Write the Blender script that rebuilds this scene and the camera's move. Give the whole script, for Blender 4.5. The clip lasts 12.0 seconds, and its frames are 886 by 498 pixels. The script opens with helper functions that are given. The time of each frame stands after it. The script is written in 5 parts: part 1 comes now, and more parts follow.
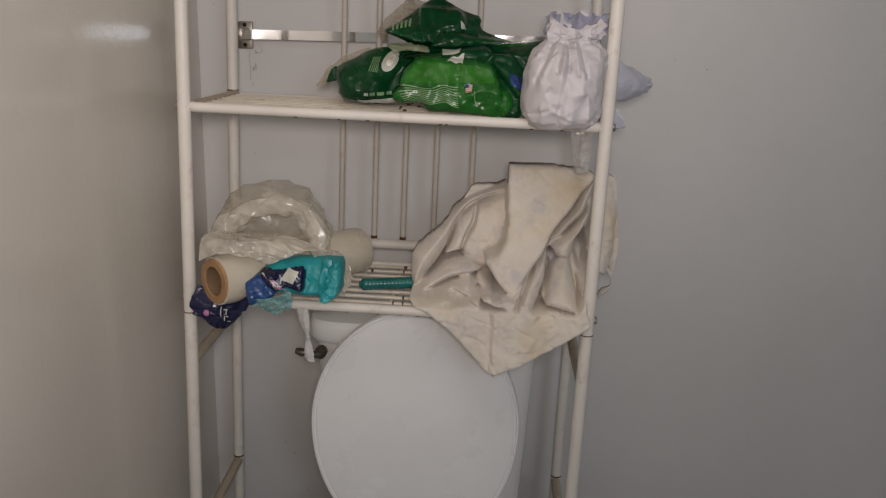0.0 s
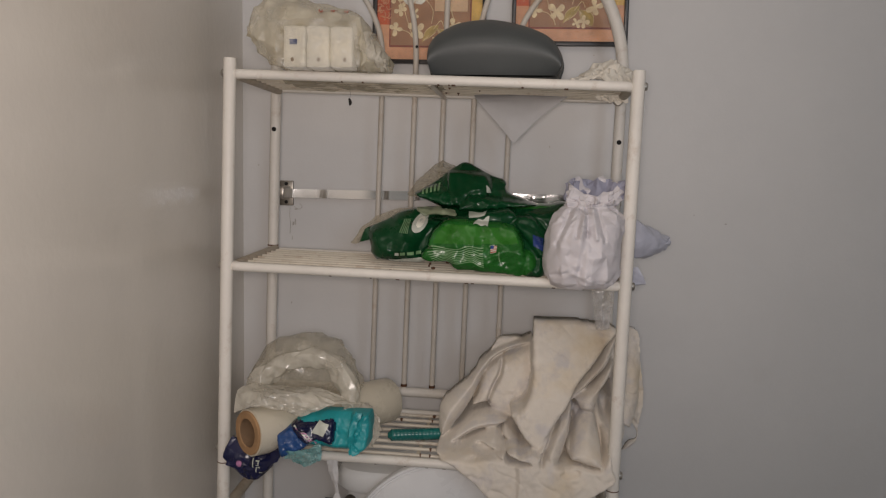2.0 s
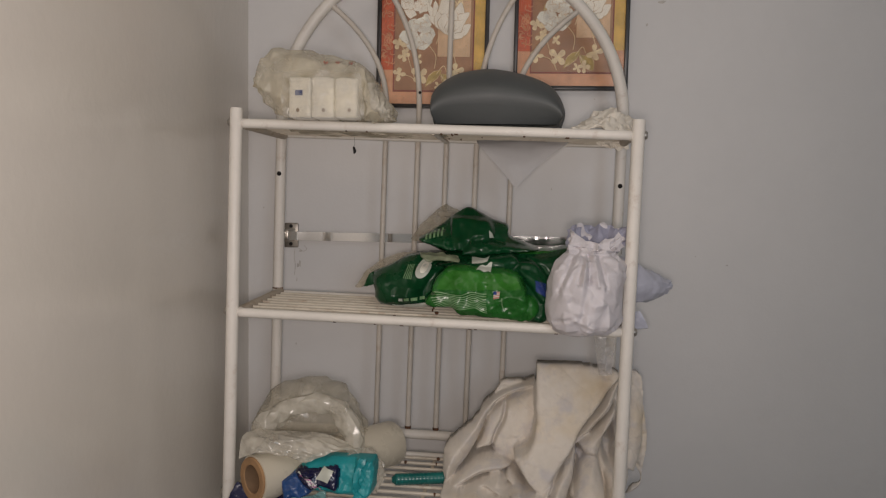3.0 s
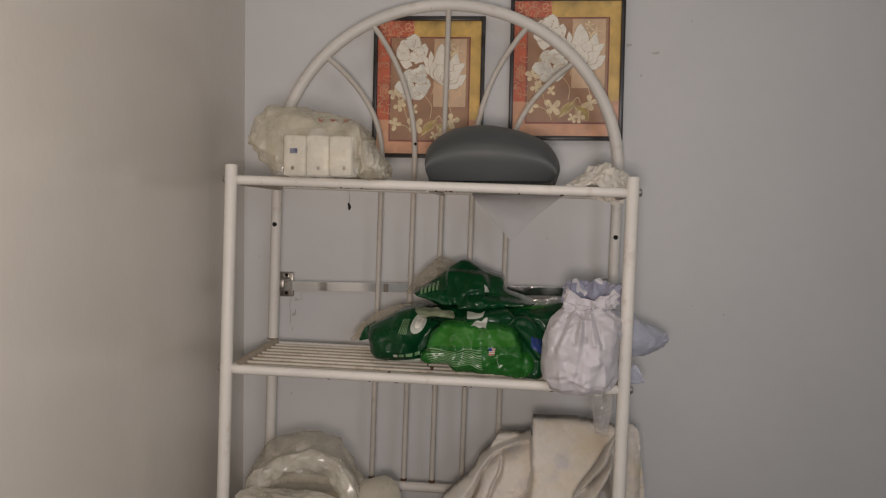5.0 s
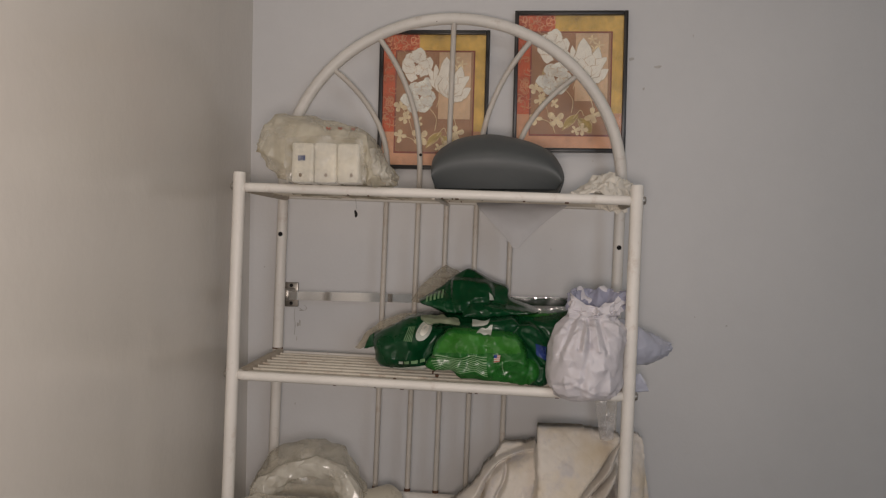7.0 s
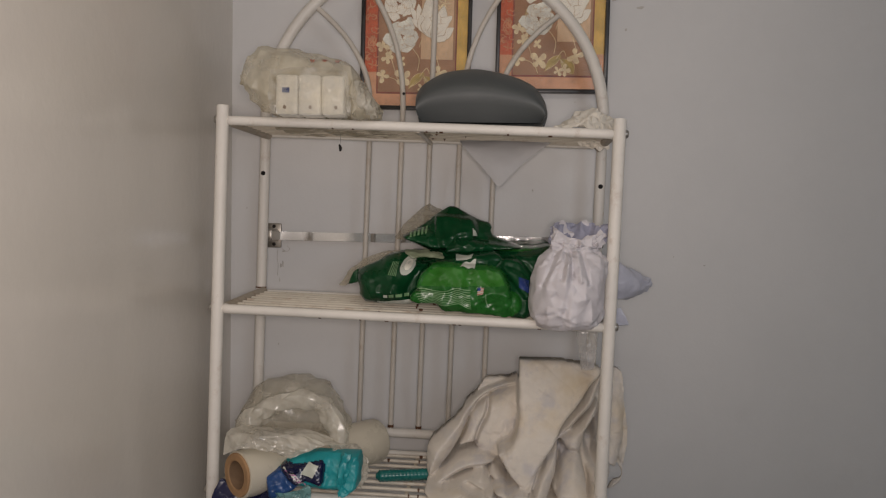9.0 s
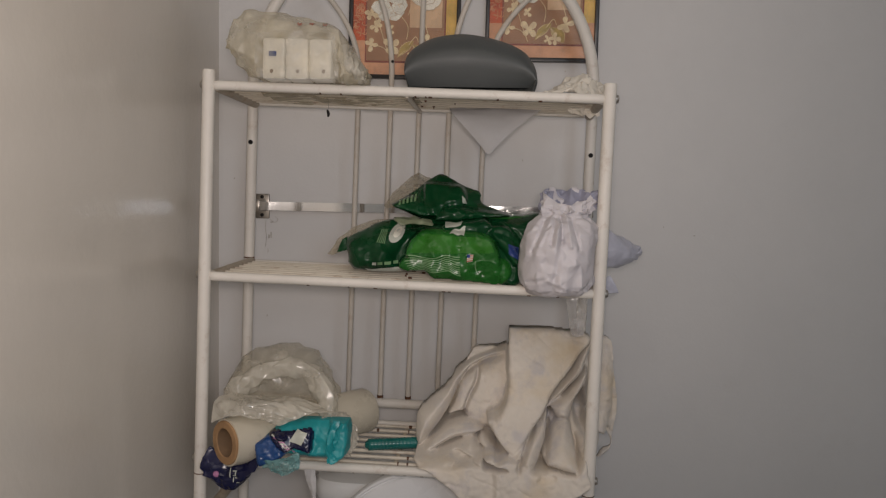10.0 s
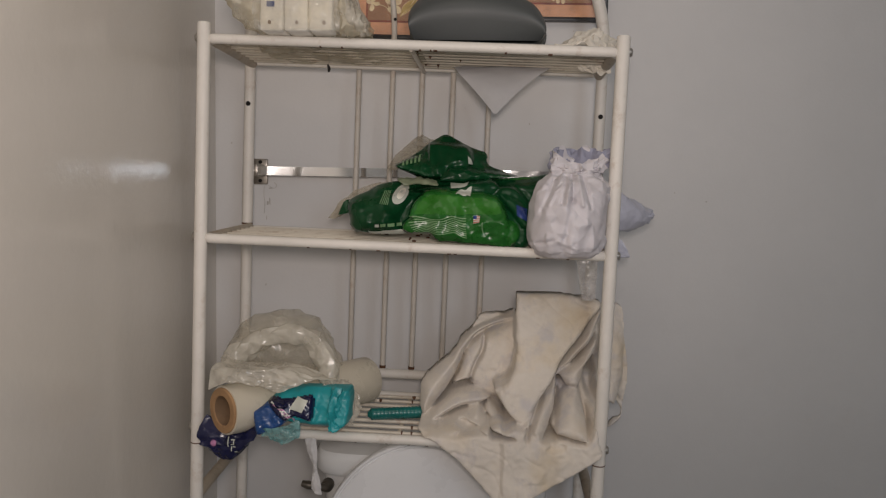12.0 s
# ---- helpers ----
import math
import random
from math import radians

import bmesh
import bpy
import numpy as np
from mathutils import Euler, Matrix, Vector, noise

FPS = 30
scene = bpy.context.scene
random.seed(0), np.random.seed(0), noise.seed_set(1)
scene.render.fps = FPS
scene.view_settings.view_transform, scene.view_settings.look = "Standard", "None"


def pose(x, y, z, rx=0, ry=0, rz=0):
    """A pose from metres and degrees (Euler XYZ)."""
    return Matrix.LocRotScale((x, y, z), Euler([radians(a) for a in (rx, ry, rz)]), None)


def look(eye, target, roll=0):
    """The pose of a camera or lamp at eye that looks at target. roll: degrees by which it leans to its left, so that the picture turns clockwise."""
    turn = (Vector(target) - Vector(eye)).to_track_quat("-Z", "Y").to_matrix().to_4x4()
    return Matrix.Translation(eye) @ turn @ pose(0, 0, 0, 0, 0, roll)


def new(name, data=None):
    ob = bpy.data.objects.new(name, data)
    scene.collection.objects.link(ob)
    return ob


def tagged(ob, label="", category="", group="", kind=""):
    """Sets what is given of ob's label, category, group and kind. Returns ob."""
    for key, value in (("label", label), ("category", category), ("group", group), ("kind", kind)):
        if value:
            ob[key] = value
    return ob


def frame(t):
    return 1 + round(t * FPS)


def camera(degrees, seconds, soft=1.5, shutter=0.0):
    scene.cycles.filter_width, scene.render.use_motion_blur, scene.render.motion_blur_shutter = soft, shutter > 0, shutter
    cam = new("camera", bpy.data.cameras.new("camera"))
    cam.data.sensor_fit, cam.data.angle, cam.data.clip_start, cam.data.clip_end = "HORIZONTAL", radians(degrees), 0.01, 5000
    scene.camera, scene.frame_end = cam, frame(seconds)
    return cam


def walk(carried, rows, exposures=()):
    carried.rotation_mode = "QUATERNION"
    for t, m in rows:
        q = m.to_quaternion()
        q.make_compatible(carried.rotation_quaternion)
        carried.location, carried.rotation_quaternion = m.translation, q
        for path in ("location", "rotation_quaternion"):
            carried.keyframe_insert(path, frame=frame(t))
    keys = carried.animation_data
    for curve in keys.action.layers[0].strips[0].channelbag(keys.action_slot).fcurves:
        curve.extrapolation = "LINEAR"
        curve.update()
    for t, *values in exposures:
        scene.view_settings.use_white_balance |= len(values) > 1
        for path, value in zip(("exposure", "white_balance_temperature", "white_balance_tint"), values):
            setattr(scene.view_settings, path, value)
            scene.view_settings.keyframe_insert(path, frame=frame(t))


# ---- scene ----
cam = camera(56.5, 12.0, 1.25)
PATH = [
    (0, (0.123, 0.07, 1.241), (0.045, 2.006, 0.747), 1.4),
    (0.5, (0.127, 0.054, 1.261), (0.012, 2.006, 0.845), 1.4),
    (1, (0.126, 0.036, 1.272), (-0.018, 2.004, 0.944), 1.3),
    (1.5, (0.131, 0.026, 1.281), (-0.029, 2.004, 1.03), 1.2),
    (2, (0.14, 0.028, 1.294), (-0.037, 2.011, 1.097), 1.1),
    (2.5, (0.14, 0.021, 1.309), (-0.044, 2.005, 1.142), 0.9),
    (3, (0.14, 0.018, 1.327), (-0.046, 2.005, 1.19), 0.9),
    (3.2, (0.148, 0.01, 1.325), (-0.046, 1.997, 1.21), 0.7),
    (5, (0.145, 0.024, 1.376), (-0.04, 2.014, 1.296), 0.8),
    (5.5, (0.145, 0.016, 1.383), (-0.043, 2.007, 1.335), 1.0),
    (6, (0.14, 0.01, 1.38), (-0.05, 2.001, 1.353), 1.0),
    (6.5, (0.137, 0.013, 1.363), (-0.049, 2.005, 1.345), 1.0),
    (7, (0.136, 0.012, 1.351), (-0.047, 2.003, 1.329), 1.0),
    (7.2, (0.131, 0.012, 1.348), (-0.048, 2.004, 1.322), 1.0),
    (9, (0.127, 0.0, 1.302), (0.001, 1.994, 1.199), 1.1),
    (9.5, (0.129, 0.002, 1.289), (0.019, 1.995, 1.168), 1.2),
    (10, (0.129, 0.007, 1.274), (0.027, 1.999, 1.135), 1.1),
    (10.5, (0.132, 0.014, 1.263), (0.03, 2.005, 1.107), 1.2),
    (11, (0.134, 0.021, 1.255), (0.029, 2.011, 1.087), 1.1),
    (11.5, (0.124, 0.034, 1.242), (0.024, 2.024, 1.072), 1.2),
    (12, (0.118, 0.051, 1.233), (0.019, 2.041, 1.062), 1.1),
]
walk(cam, [(t, look(eye, target, roll)) for t, eye, target, roll in PATH],
     ((0, 0.05), (1.5, -0.04), (3.0, -0.09), (6.0, -0.15), (9.5, -0.15), (12, -0.08)))

# ---- light ----
world = bpy.data.worlds.new("room_air")
scene.world = world
world.use_nodes = True
world.node_tree.nodes["Background"].inputs[0].default_value = (0.6, 0.68, 0.8, 1)
world.node_tree.nodes["Background"].inputs[1].default_value = 0.1


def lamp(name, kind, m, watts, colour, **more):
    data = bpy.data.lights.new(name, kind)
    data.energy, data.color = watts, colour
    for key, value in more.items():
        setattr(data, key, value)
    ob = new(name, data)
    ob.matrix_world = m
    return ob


# the torch beside the lens, an added overhead fill, and the daylight of the window behind
lamp("torch", "SPOT", look((0.135, -0.045, 1.308), (-0.34, 1.6, 1.58)), 27.0, (1.0, 0.868, 0.800), spot_size=radians(104), spot_blend=1.0, shadow_soft_size=0.06)
# added soft fill from above, no fixture; it deepens shading under shelves and things
lamp("overhead_fill", "AREA", look((0.10, 0.10, 2.37), (0.10, 0.15, 0.0)), 4.2, (1.0, 0.88, 0.78), shape="DISK", size=0.9)
lamp("window_light", "AREA", look((0.95, -1.22, 1.61), (0.5, 1.6, 1.3)), 7.0, (0.80, 0.89, 1.0), shape="RECTANGLE", size=0.5, size_y=0.80)


# ---- materials ----
def material(name, colour, rough=0.5, metal=0.0, vary=0.12, scale=6.0, fine=60.0, bump=0.0, bump_scale=120.0, stain=None, stain_amount=0.0, stain_scale=5.0,
             coat=0.0, transmission=0.0, alpha=1.0, subsurface=0.0, sheen=0.0, rough_vary=0.08):
    """A surface with slow and fine variation of colour, changing gloss, stains and fine relief."""
    m = bpy.data.materials.new(name)
    m.use_nodes = True
    n, l = m.node_tree.nodes, m.node_tree.links
    b = n["Principled BSDF"]
    tc = n.new("ShaderNodeTexCoord")

    def noise_at(sc, detail=5.0, rough_=0.6):
        t = n.new("ShaderNodeTexNoise")
        t.inputs["Scale"].default_value, t.inputs["Detail"].default_value, t.inputs["Roughness"].default_value = sc, detail, rough_
        l.new(tc.outputs["Object"], t.inputs["Vector"])
        return t

    def mixed(fac, a, c, kind="MIX"):
        x = n.new("ShaderNodeMix")
        x.data_type, x.blend_type = "RGBA", kind
        for sock, v in ((x.inputs[0], fac), (x.inputs[6], a), (x.inputs[7], c)):
            if isinstance(v, (int, float)):
                sock.default_value = v
            elif isinstance(v, tuple):
                sock.default_value = (*v[:3], 1)
            else:
                l.new(v, sock)
        return x.outputs[2]

    def ramp(src, lo, hi, a=0.0, c=1.0):
        r = n.new("ShaderNodeMapRange")
        r.inputs[1].default_value, r.inputs[2].default_value, r.inputs[3].default_value, r.inputs[4].default_value = lo, hi, a, c
        l.new(src, r.inputs[0])
        return r.outputs[0]

    slow, quick = noise_at(scale), noise_at(fine)
    dark = tuple(c * (1 - 1.6 * vary) for c in colour)
    light = tuple(min(1, c * (1 + 0.8 * vary)) for c in colour)
    col = mixed(ramp(slow.outputs[0], 0.3, 0.7), dark, light)
    col = mixed(ramp(quick.outputs[0], 0.35, 0.65, 0.0, vary * 1.5), col, tuple(c * 0.75 for c in colour))
    if stain:
        s1 = noise_at(stain_scale, 8.0, 0.7)
        col = mixed(ramp(s1.outputs[0], 0.62 - 0.1 * stain_amount, 0.78, 0.0, min(1, stain_amount)), col, stain)
    l.new(col, b.inputs["Base Color"])
    l.new(ramp(slow.outputs[0], 0.3, 0.7, max(0.02, rough - rough_vary), min(1, rough + rough_vary)), b.inputs["Roughness"])
    b.inputs["Metallic"].default_value = metal
    b.inputs["Coat Weight"].default_value = coat
    b.inputs["Transmission Weight"].default_value = transmission
    b.inputs["Alpha"].default_value = alpha
    b.inputs["Subsurface Weight"].default_value = subsurface
    b.inputs["Subsurface Radius"].default_value = (0.01, 0.008, 0.006)
    b.inputs["Sheen Weight"].default_value = sheen
    if bump:
        bn = n.new("ShaderNodeBump")
        bn.inputs["Strength"].default_value, bn.inputs["Distance"].default_value = bump, 0.002
        l.new(noise_at(bump_scale, 4.0, 0.55).outputs[0], bn.inputs["Height"])
        l.new(bn.outputs[0], b.inputs["Normal"])
    return m


M_WALL = material("wall_paint", (0.674, 0.664, 0.657), 0.6, vary=0.035, scale=2.5, fine=35, bump=0.12, bump_scale=160, stain=(0.46, 0.42, 0.37), stain_amount=0.12, stain_scale=9)
M_GLOSS = material("gloss_wall_paint", (0.70, 0.655, 0.59), 0.19, vary=0.03, scale=2.0, fine=25, bump=0.22, bump_scale=70, rough_vary=0.02)
M_FLOOR = material("floor_vinyl", (0.34, 0.31, 0.28), 0.4, vary=0.15, bump=0.1)
M_CEIL = material("ceiling_paint", (0.75, 0.74, 0.71), 0.8, vary=0.04, bump=0.2)
M_RACK = material("rack_enamel", (0.76, 0.72, 0.66), 0.5, vary=0.06, scale=9, fine=90, stain=(0.32, 0.17, 0.07), stain_amount=0.5, stain_scale=26, bump=0.05, bump_scale=200)
# side-tube enamel: shade put into the brown base colour, plus grime and rust
M_SHADED_GRIME = material("shaded_grimy_enamel", (0.47, 0.40, 0.31), 0.55, vary=0.14, scale=16, fine=110, stain=(0.24, 0.13, 0.06), stain_amount=0.8, stain_scale=30, bump=0.1, bump_scale=220)
M_SPINDLE = material("spindle_enamel", (0.60, 0.55, 0.485), 0.5, vary=0.1, scale=12, fine=90, stain=(0.30, 0.16, 0.07), stain_amount=0.6, stain_scale=24)
M_WIRE = material("wire_enamel", (0.66, 0.60, 0.50), 0.35, vary=0.08, scale=14, fine=120, stain=(0.27, 0.12, 0.05), stain_amount=0.8, stain_scale=30, bump=0.1, bump_scale=260)
M_RUST = material("rust", (0.14, 0.062, 0.03), 0.85, vary=0.35, scale=120, fine=400, bump=0.6, bump_scale=400)
M_STEEL = material("screw_steel", (0.50, 0.47, 0.43), 0.35, metal=0.9, vary=0.2, scale=60, fine=200)
M_CHROME = material("chrome", (0.92, 0.92, 0.92), 0.07, metal=1.0, vary=0.05, scale=20, fine=160, rough_vary=0.05)
M_BRACKET = material("tarnished_bracket", (0.36, 0.33, 0.29), 0.35, metal=0.9, vary=0.25, scale=60, fine=240, stain=(0.10, 0.07, 0.05), stain_amount=0.6, stain_scale=70)
M_LEVER = material("worn_lever_metal", (0.16, 0.14, 0.115), 0.4, metal=0.7, vary=0.3, scale=60)
M_CERAMIC = material("ceramic", (0.80, 0.80, 0.79), 0.12, vary=0.02, scale=4, fine=30, coat=0.3)
M_LID = material("seat_lid_plastic", (0.83, 0.83, 0.835), 0.28, vary=0.03, scale=5, fine=40, stain=(0.55, 0.52, 0.47), stain_amount=0.12, stain_scale=18)
M_BLACK = material("black_frame", (0.018, 0.015, 0.014), 0.35, vary=0.2, scale=20)
M_DARK = material("dark_hole", (0.012, 0.01, 0.009), 0.9, vary=0.1)

# ---- building helpers ----
PLACE = {}


def thing(name, at, label, category, group="", turn=(0, 0, 0), kind=""):
    """A thing's empty at its base."""
    ob = new(name)
    ob.empty_display_size = 0.05
    m = pose(*at, *turn)
    ob.matrix_world = m
    PLACE[ob] = m
    return tagged(ob, label, category, group, kind)


def mesh_of(name, bm, mat, angle=40):
    me = bpy.data.meshes.new(name)
    bmesh.ops.recalc_face_normals(bm, faces=bm.faces)
    for f in bm.faces:
        f.smooth = True
    bm.to_mesh(me)
    bm.free()
    me.set_sharp_from_angle(angle=radians(angle))
    for one in mat if isinstance(mat, (list, tuple)) else (mat,):
        me.materials.append(one)
    return me


def part(name, bm, mat, parent=None, label="", local=False, angle=40):
    """One mesh under a thing or a part; world coordinates, or the parent's own with local."""
    if parent is not None and not local:
        bm.transform(PLACE[parent].inverted())
    ob = new(name, mesh_of(name, bm, mat, angle))
    if parent is not None:
        ob.parent = parent
        PLACE[ob] = PLACE[parent]
    else:
        PLACE[ob] = Matrix.Identity(4)
    return tagged(ob, label)


def box(bm, x0, y0, z0, x1, y1, z1, bevel=0.0):
    got = bmesh.ops.create_cube(bm, size=1.0, matrix=Matrix.LocRotScale(((x0 + x1) / 2, (y0 + y1) / 2, (z0 + z1) / 2), None, (x1 - x0, y1 - y0, z1 - z0)))
    if bevel:
        edges = list({e for v in got["verts"] for e in v.link_edges})
        bmesh.ops.bevel(bm, geom=edges, offset=bevel, segments=2, affect="EDGES", profile=0.5)
    return bm


def sweep(bm, pts, r, seg=12, cap=True, flat=1.0):
    """A tube along points; r a number or one for each point."""
    pts = [Vector(p) for p in pts]
    rs = r if isinstance(r, (list, tuple)) else [r] * len(pts)
    rings, up = [], None
    for i, p in enumerate(pts):
        d = (pts[min(i + 1, len(pts) - 1)] - pts[max(i - 1, 0)]).normalized()
        if up is None:
            up = d.orthogonal().normalized()
        up = (up - d * up.dot(d)).normalized()
        side = d.cross(up)
        rings.append([bm.verts.new(p + rs[i] * (math.cos(a) * up + flat * math.sin(a) * side)) for a in (2 * math.pi * k / seg for k in range(seg))])
    for a, b in zip(rings, rings[1:]):
        for k in range(seg):
            bm.faces.new((a[k], a[(k + 1) % seg], b[(k + 1) % seg], b[k]))
    if cap:
        bm.faces.new(rings[0][::-1])
        bm.faces.new(rings[-1])
    return bm


def lathe(bm, profile, m=None, seg=32):
    """Turns (radius, height) pairs round z."""
    rings = []
    for r, h in profile:
        rings.append([bm.verts.new((m or Matrix.Identity(4)) @ Vector((r * math.cos(2 * math.pi * k / seg), r * math.sin(2 * math.pi * k / seg), h))) for k in range(seg)])
    for a, b in zip(rings, rings[1:]):
        for k in range(seg):
            bm.faces.new((a[k], a[(k + 1) % seg], b[(k + 1) % seg], b[k]))
    bm.faces.new(rings[0][::-1])
    bm.faces.new(rings[-1])
    return bm


def outline(bm, pts, y0, y1):
    """A flat shape of (x, z) points, from y0 to y1."""
    a = [bm.verts.new((x, y0, z)) for x, z in pts]
    b = [bm.verts.new((x, y1, z)) for x, z in pts]
    bm.faces.new(a)
    bm.faces.new(b[::-1])
    for k in range(len(pts)):
        j = (k + 1) % len(pts)
        bm.faces.new((a[k], b[k], b[j], a[j]))
    return bm


def fresh():
    return bmesh.new()


# ---- the room ----
def structure(name, bm, mat, label):
    return tagged(part(name, bm, mat, None, label), kind="structure")


XL, XR, YB, YF, TOP = -0.394, 1.35, 1.60, -1.25, 2.40
structure("floor", box(fresh(), -0.6, YF - 0.1, -0.1, XR + 0.1, YB + 0.1, 0.0), M_FLOOR, "plain worn vinyl bathroom floor")
structure("ceiling", box(fresh(), -0.6, YF - 0.1, TOP, XR + 0.1, YB + 0.1, TOP + 0.1), M_CEIL, "plain white painted ceiling")
structure("wall_north", box(fresh(), -0.6, YB, 0, XR + 0.1, YB + 0.12, TOP), M_WALL, "off-white painted plaster wall behind the rack, smudged")


def left_wall():
    bm = fresh()
    prof = [(YF, -0.366)]
    for k in range(13):
        y = 1.24 + 0.12 * k / 12
        prof.append((y, -0.366 - 0.0045 * (k / 12) ** 2))
    prof += [(YB, XL)]
    lo = [bm.verts.new((x, y, 0)) for y, x in prof]
    hi = [bm.verts.new((x, y, TOP)) for y, x in prof]
    lob = [bm.verts.new((-0.6, y, 0)) for y, x in prof]
    hib = [bm.verts.new((-0.6, y, TOP)) for y, x in prof]
    for k in range(len(prof) - 1):
        bm.faces.new((lo[k], lo[k + 1], hi[k + 1], hi[k]))
        bm.faces.new((lob[k], hib[k], hib[k + 1], lob[k + 1]))
        bm.faces.new((hi[k], hi[k + 1], hib[k + 1], hib[k]))
        bm.faces.new((lo[k], lob[k], lob[k + 1], lo[k + 1]))
    bm.faces.new((lo[0], hi[0], hib[0], lob[0]))
    bm.faces.new((lo[-1], lob[-1], hib[-1], hi[-1]))
    return bm


structure("wall_west", left_wall(), M_GLOSS, "cream gloss-painted plaster side wall, slightly uneven")
structure("wall_east", box(fresh(), XR, YF, 0, XR + 0.1, YB, TOP), M_WALL, "plain off-white painted side wall")
structure("wall_south", box(box(box(box(fresh(), 0.68, YF - 0.1, 0, 1.22, YF, 1.18), -0.6, YF - 0.1, 0, 0.68, YF, TOP), 1.22, YF - 0.1, 0, XR + 0.1, YF, TOP), 0.68, YF - 0.1, 2.02, 1.22, YF, TOP), M_WALL, "off-white painted wall with a bare window opening")

# ---- the rack over the toilet ----
LEAN = 1.3
rack = thing("over_toilet_rack", (-0.0241, 1.235, 0), "white enamelled metal bathroom rack with three wire shelves, rusting", "shelf rack", turn=(0, LEAN, 0))
DB = 0.262   # depth from front to back posts
HF, HB = 0.298, 0.3055


def bar(name, pts, r, parent=rack, mat=M_RACK, seg=14, label="", flat=1.0):
    return part(name, sweep(fresh(), pts, r, seg, flat=flat), mat, parent, label, local=True)


def rack_posts():
    for s in (-1, 1):
        post = bar("front_post", [(s * HF, 0, 0), (s * HF, 0, 0.4), (s * HF, 0, 0.8), (s * HF, 0, 1.2), (s * HF, 0, 1.441), (s * HF, 0, 1.443)], [0.0095] * 5 + [0.0082])
        for z in (0.848, 1.133, 1.42):
            m = Matrix.Translation((s * (HF + 0.009), 0.003, z + 0.001)) @ pose(0, 0, 0, 0, s * 90, 0)
            part("screw", lathe(fresh(), [(0.0064, -0.002), (0.0064, 0.0020), (0.0052, 0.0042), (0.002, 0.0050)], m, 12), M_STEEL, post, "rusty steel screw", local=True)
        joint = sweep(fresh(), [(s * HF, 0, 0.8262), (s * HF, 0, 0.8278)], 0.0097, 14)
        part("rust_ring", joint, M_RUST, post, "rusty joint", local=True)
    # the back posts are one tube, bent to the arch
    for s in (-1, 1):
        post = bar("back_post", [(s * HB, DB, 0), (s * HB, DB, 0.5), (s * HB, DB, 1.0), (s * HB, DB, 1.44)], 0.0095)
        part("screw_hole", lathe(fresh(), [(0.0042, 0), (0.0042, 0.0012)], Matrix.Translation((s * HB, DB - 0.0092, 1.35)) @ pose(0, 0, 0, 90, 0, 0), 10), M_DARK, post, local=True)
    arc = [(-HB, DB, 1.44)] + [(-HB * math.cos(math.pi * k / 40), DB, 1.46 + 0.2905 * math.sin(math.pi * k / 40)) for k in range(41)] + [(HB, DB, 1.44)]
    arch = bar("arch", arc, 0.0104, seg=16)
    rnd = random.Random(21)
    for k in range(12):
        a = math.pi * rnd.choice((0.10, 0.20, 0.33, 0.47, 0.49, 0.50, 0.51, 0.53, 0.64, 0.76, 0.84, 0.92)) + rnd.uniform(-0.03, 0.03)
        side = rnd.uniform(-0.8, 0.9)
        rr = 0.0076 * side
        x, z = -(HB + rr) * math.cos(a), 1.46 + (0.289 + rr) * math.sin(a)
        ln = rnd.uniform(0.002, 0.007)
        y = DB - 0.0076 * math.sqrt(1 - side * side * 0.8)
        part("rust_spot", sweep(fresh(), [(x, y, z), (x + ln * 0.5 * math.sin(a), y, z + ln * 0.5 * math.cos(a)), (x + ln * math.sin(a), y, z + ln * math.cos(a))], [0.0012, 0.0022, 0.0012], 8), M_RUST, arch, local=True)


def rack_back():
    for x, out, top in ((-0.1135, 0.107, 1.655), (-0.0545, 0.085, 1.715), (-0.003, 0, 1.745), (0.051, 0.087, 1.715), (0.114, 0.103, 1.65)):
        pts = [(x, DB, 0.885), (x, DB, 1.2), (x, DB, 1.45)]
        for k in range(1, 13):
            f = k / 12
            pts.append((x + math.copysign(out, x) * f ** 2.4 if out else x, DB, 1.46 + (top - 1.46) * f))
        s = bar("spindle", pts, 0.0048, mat=M_SPINDLE, seg=10)
        part("rust_ring", sweep(fresh(), [(x, DB, 0.892), (x, DB, 0.897)], 0.0056, 10), M_RUST, s, local=True)
    part("spindle_hole", lathe(fresh(), [(0.0028, 0), (0.0028, 0.001)], Matrix.Translation((-0.0535, DB - 0.0048, 1.503)) @ pose(0, 0, 0, 90, 0, 0), 8), M_DARK, rack, local=True)
    bar("back_rail", [(-HB, DB, 0.882), (HB, DB, 0.882)], 0.0085)
    for z in (0.745, 0.437):
        for s in (-1, 1):
            rail = bar("side_rail", [(s * HF, 0, z), (s * HB, DB, z)], 0.0085, mat=M_SHADED_GRIME)
            part("rust_ring", sweep(fresh(), [(s * HB, DB, z + 0.0080), (s * HB, DB, z + 0.0110)], [0.0098, 0.0096], 14), M_RUST, rail, "rusty joint", local=True)


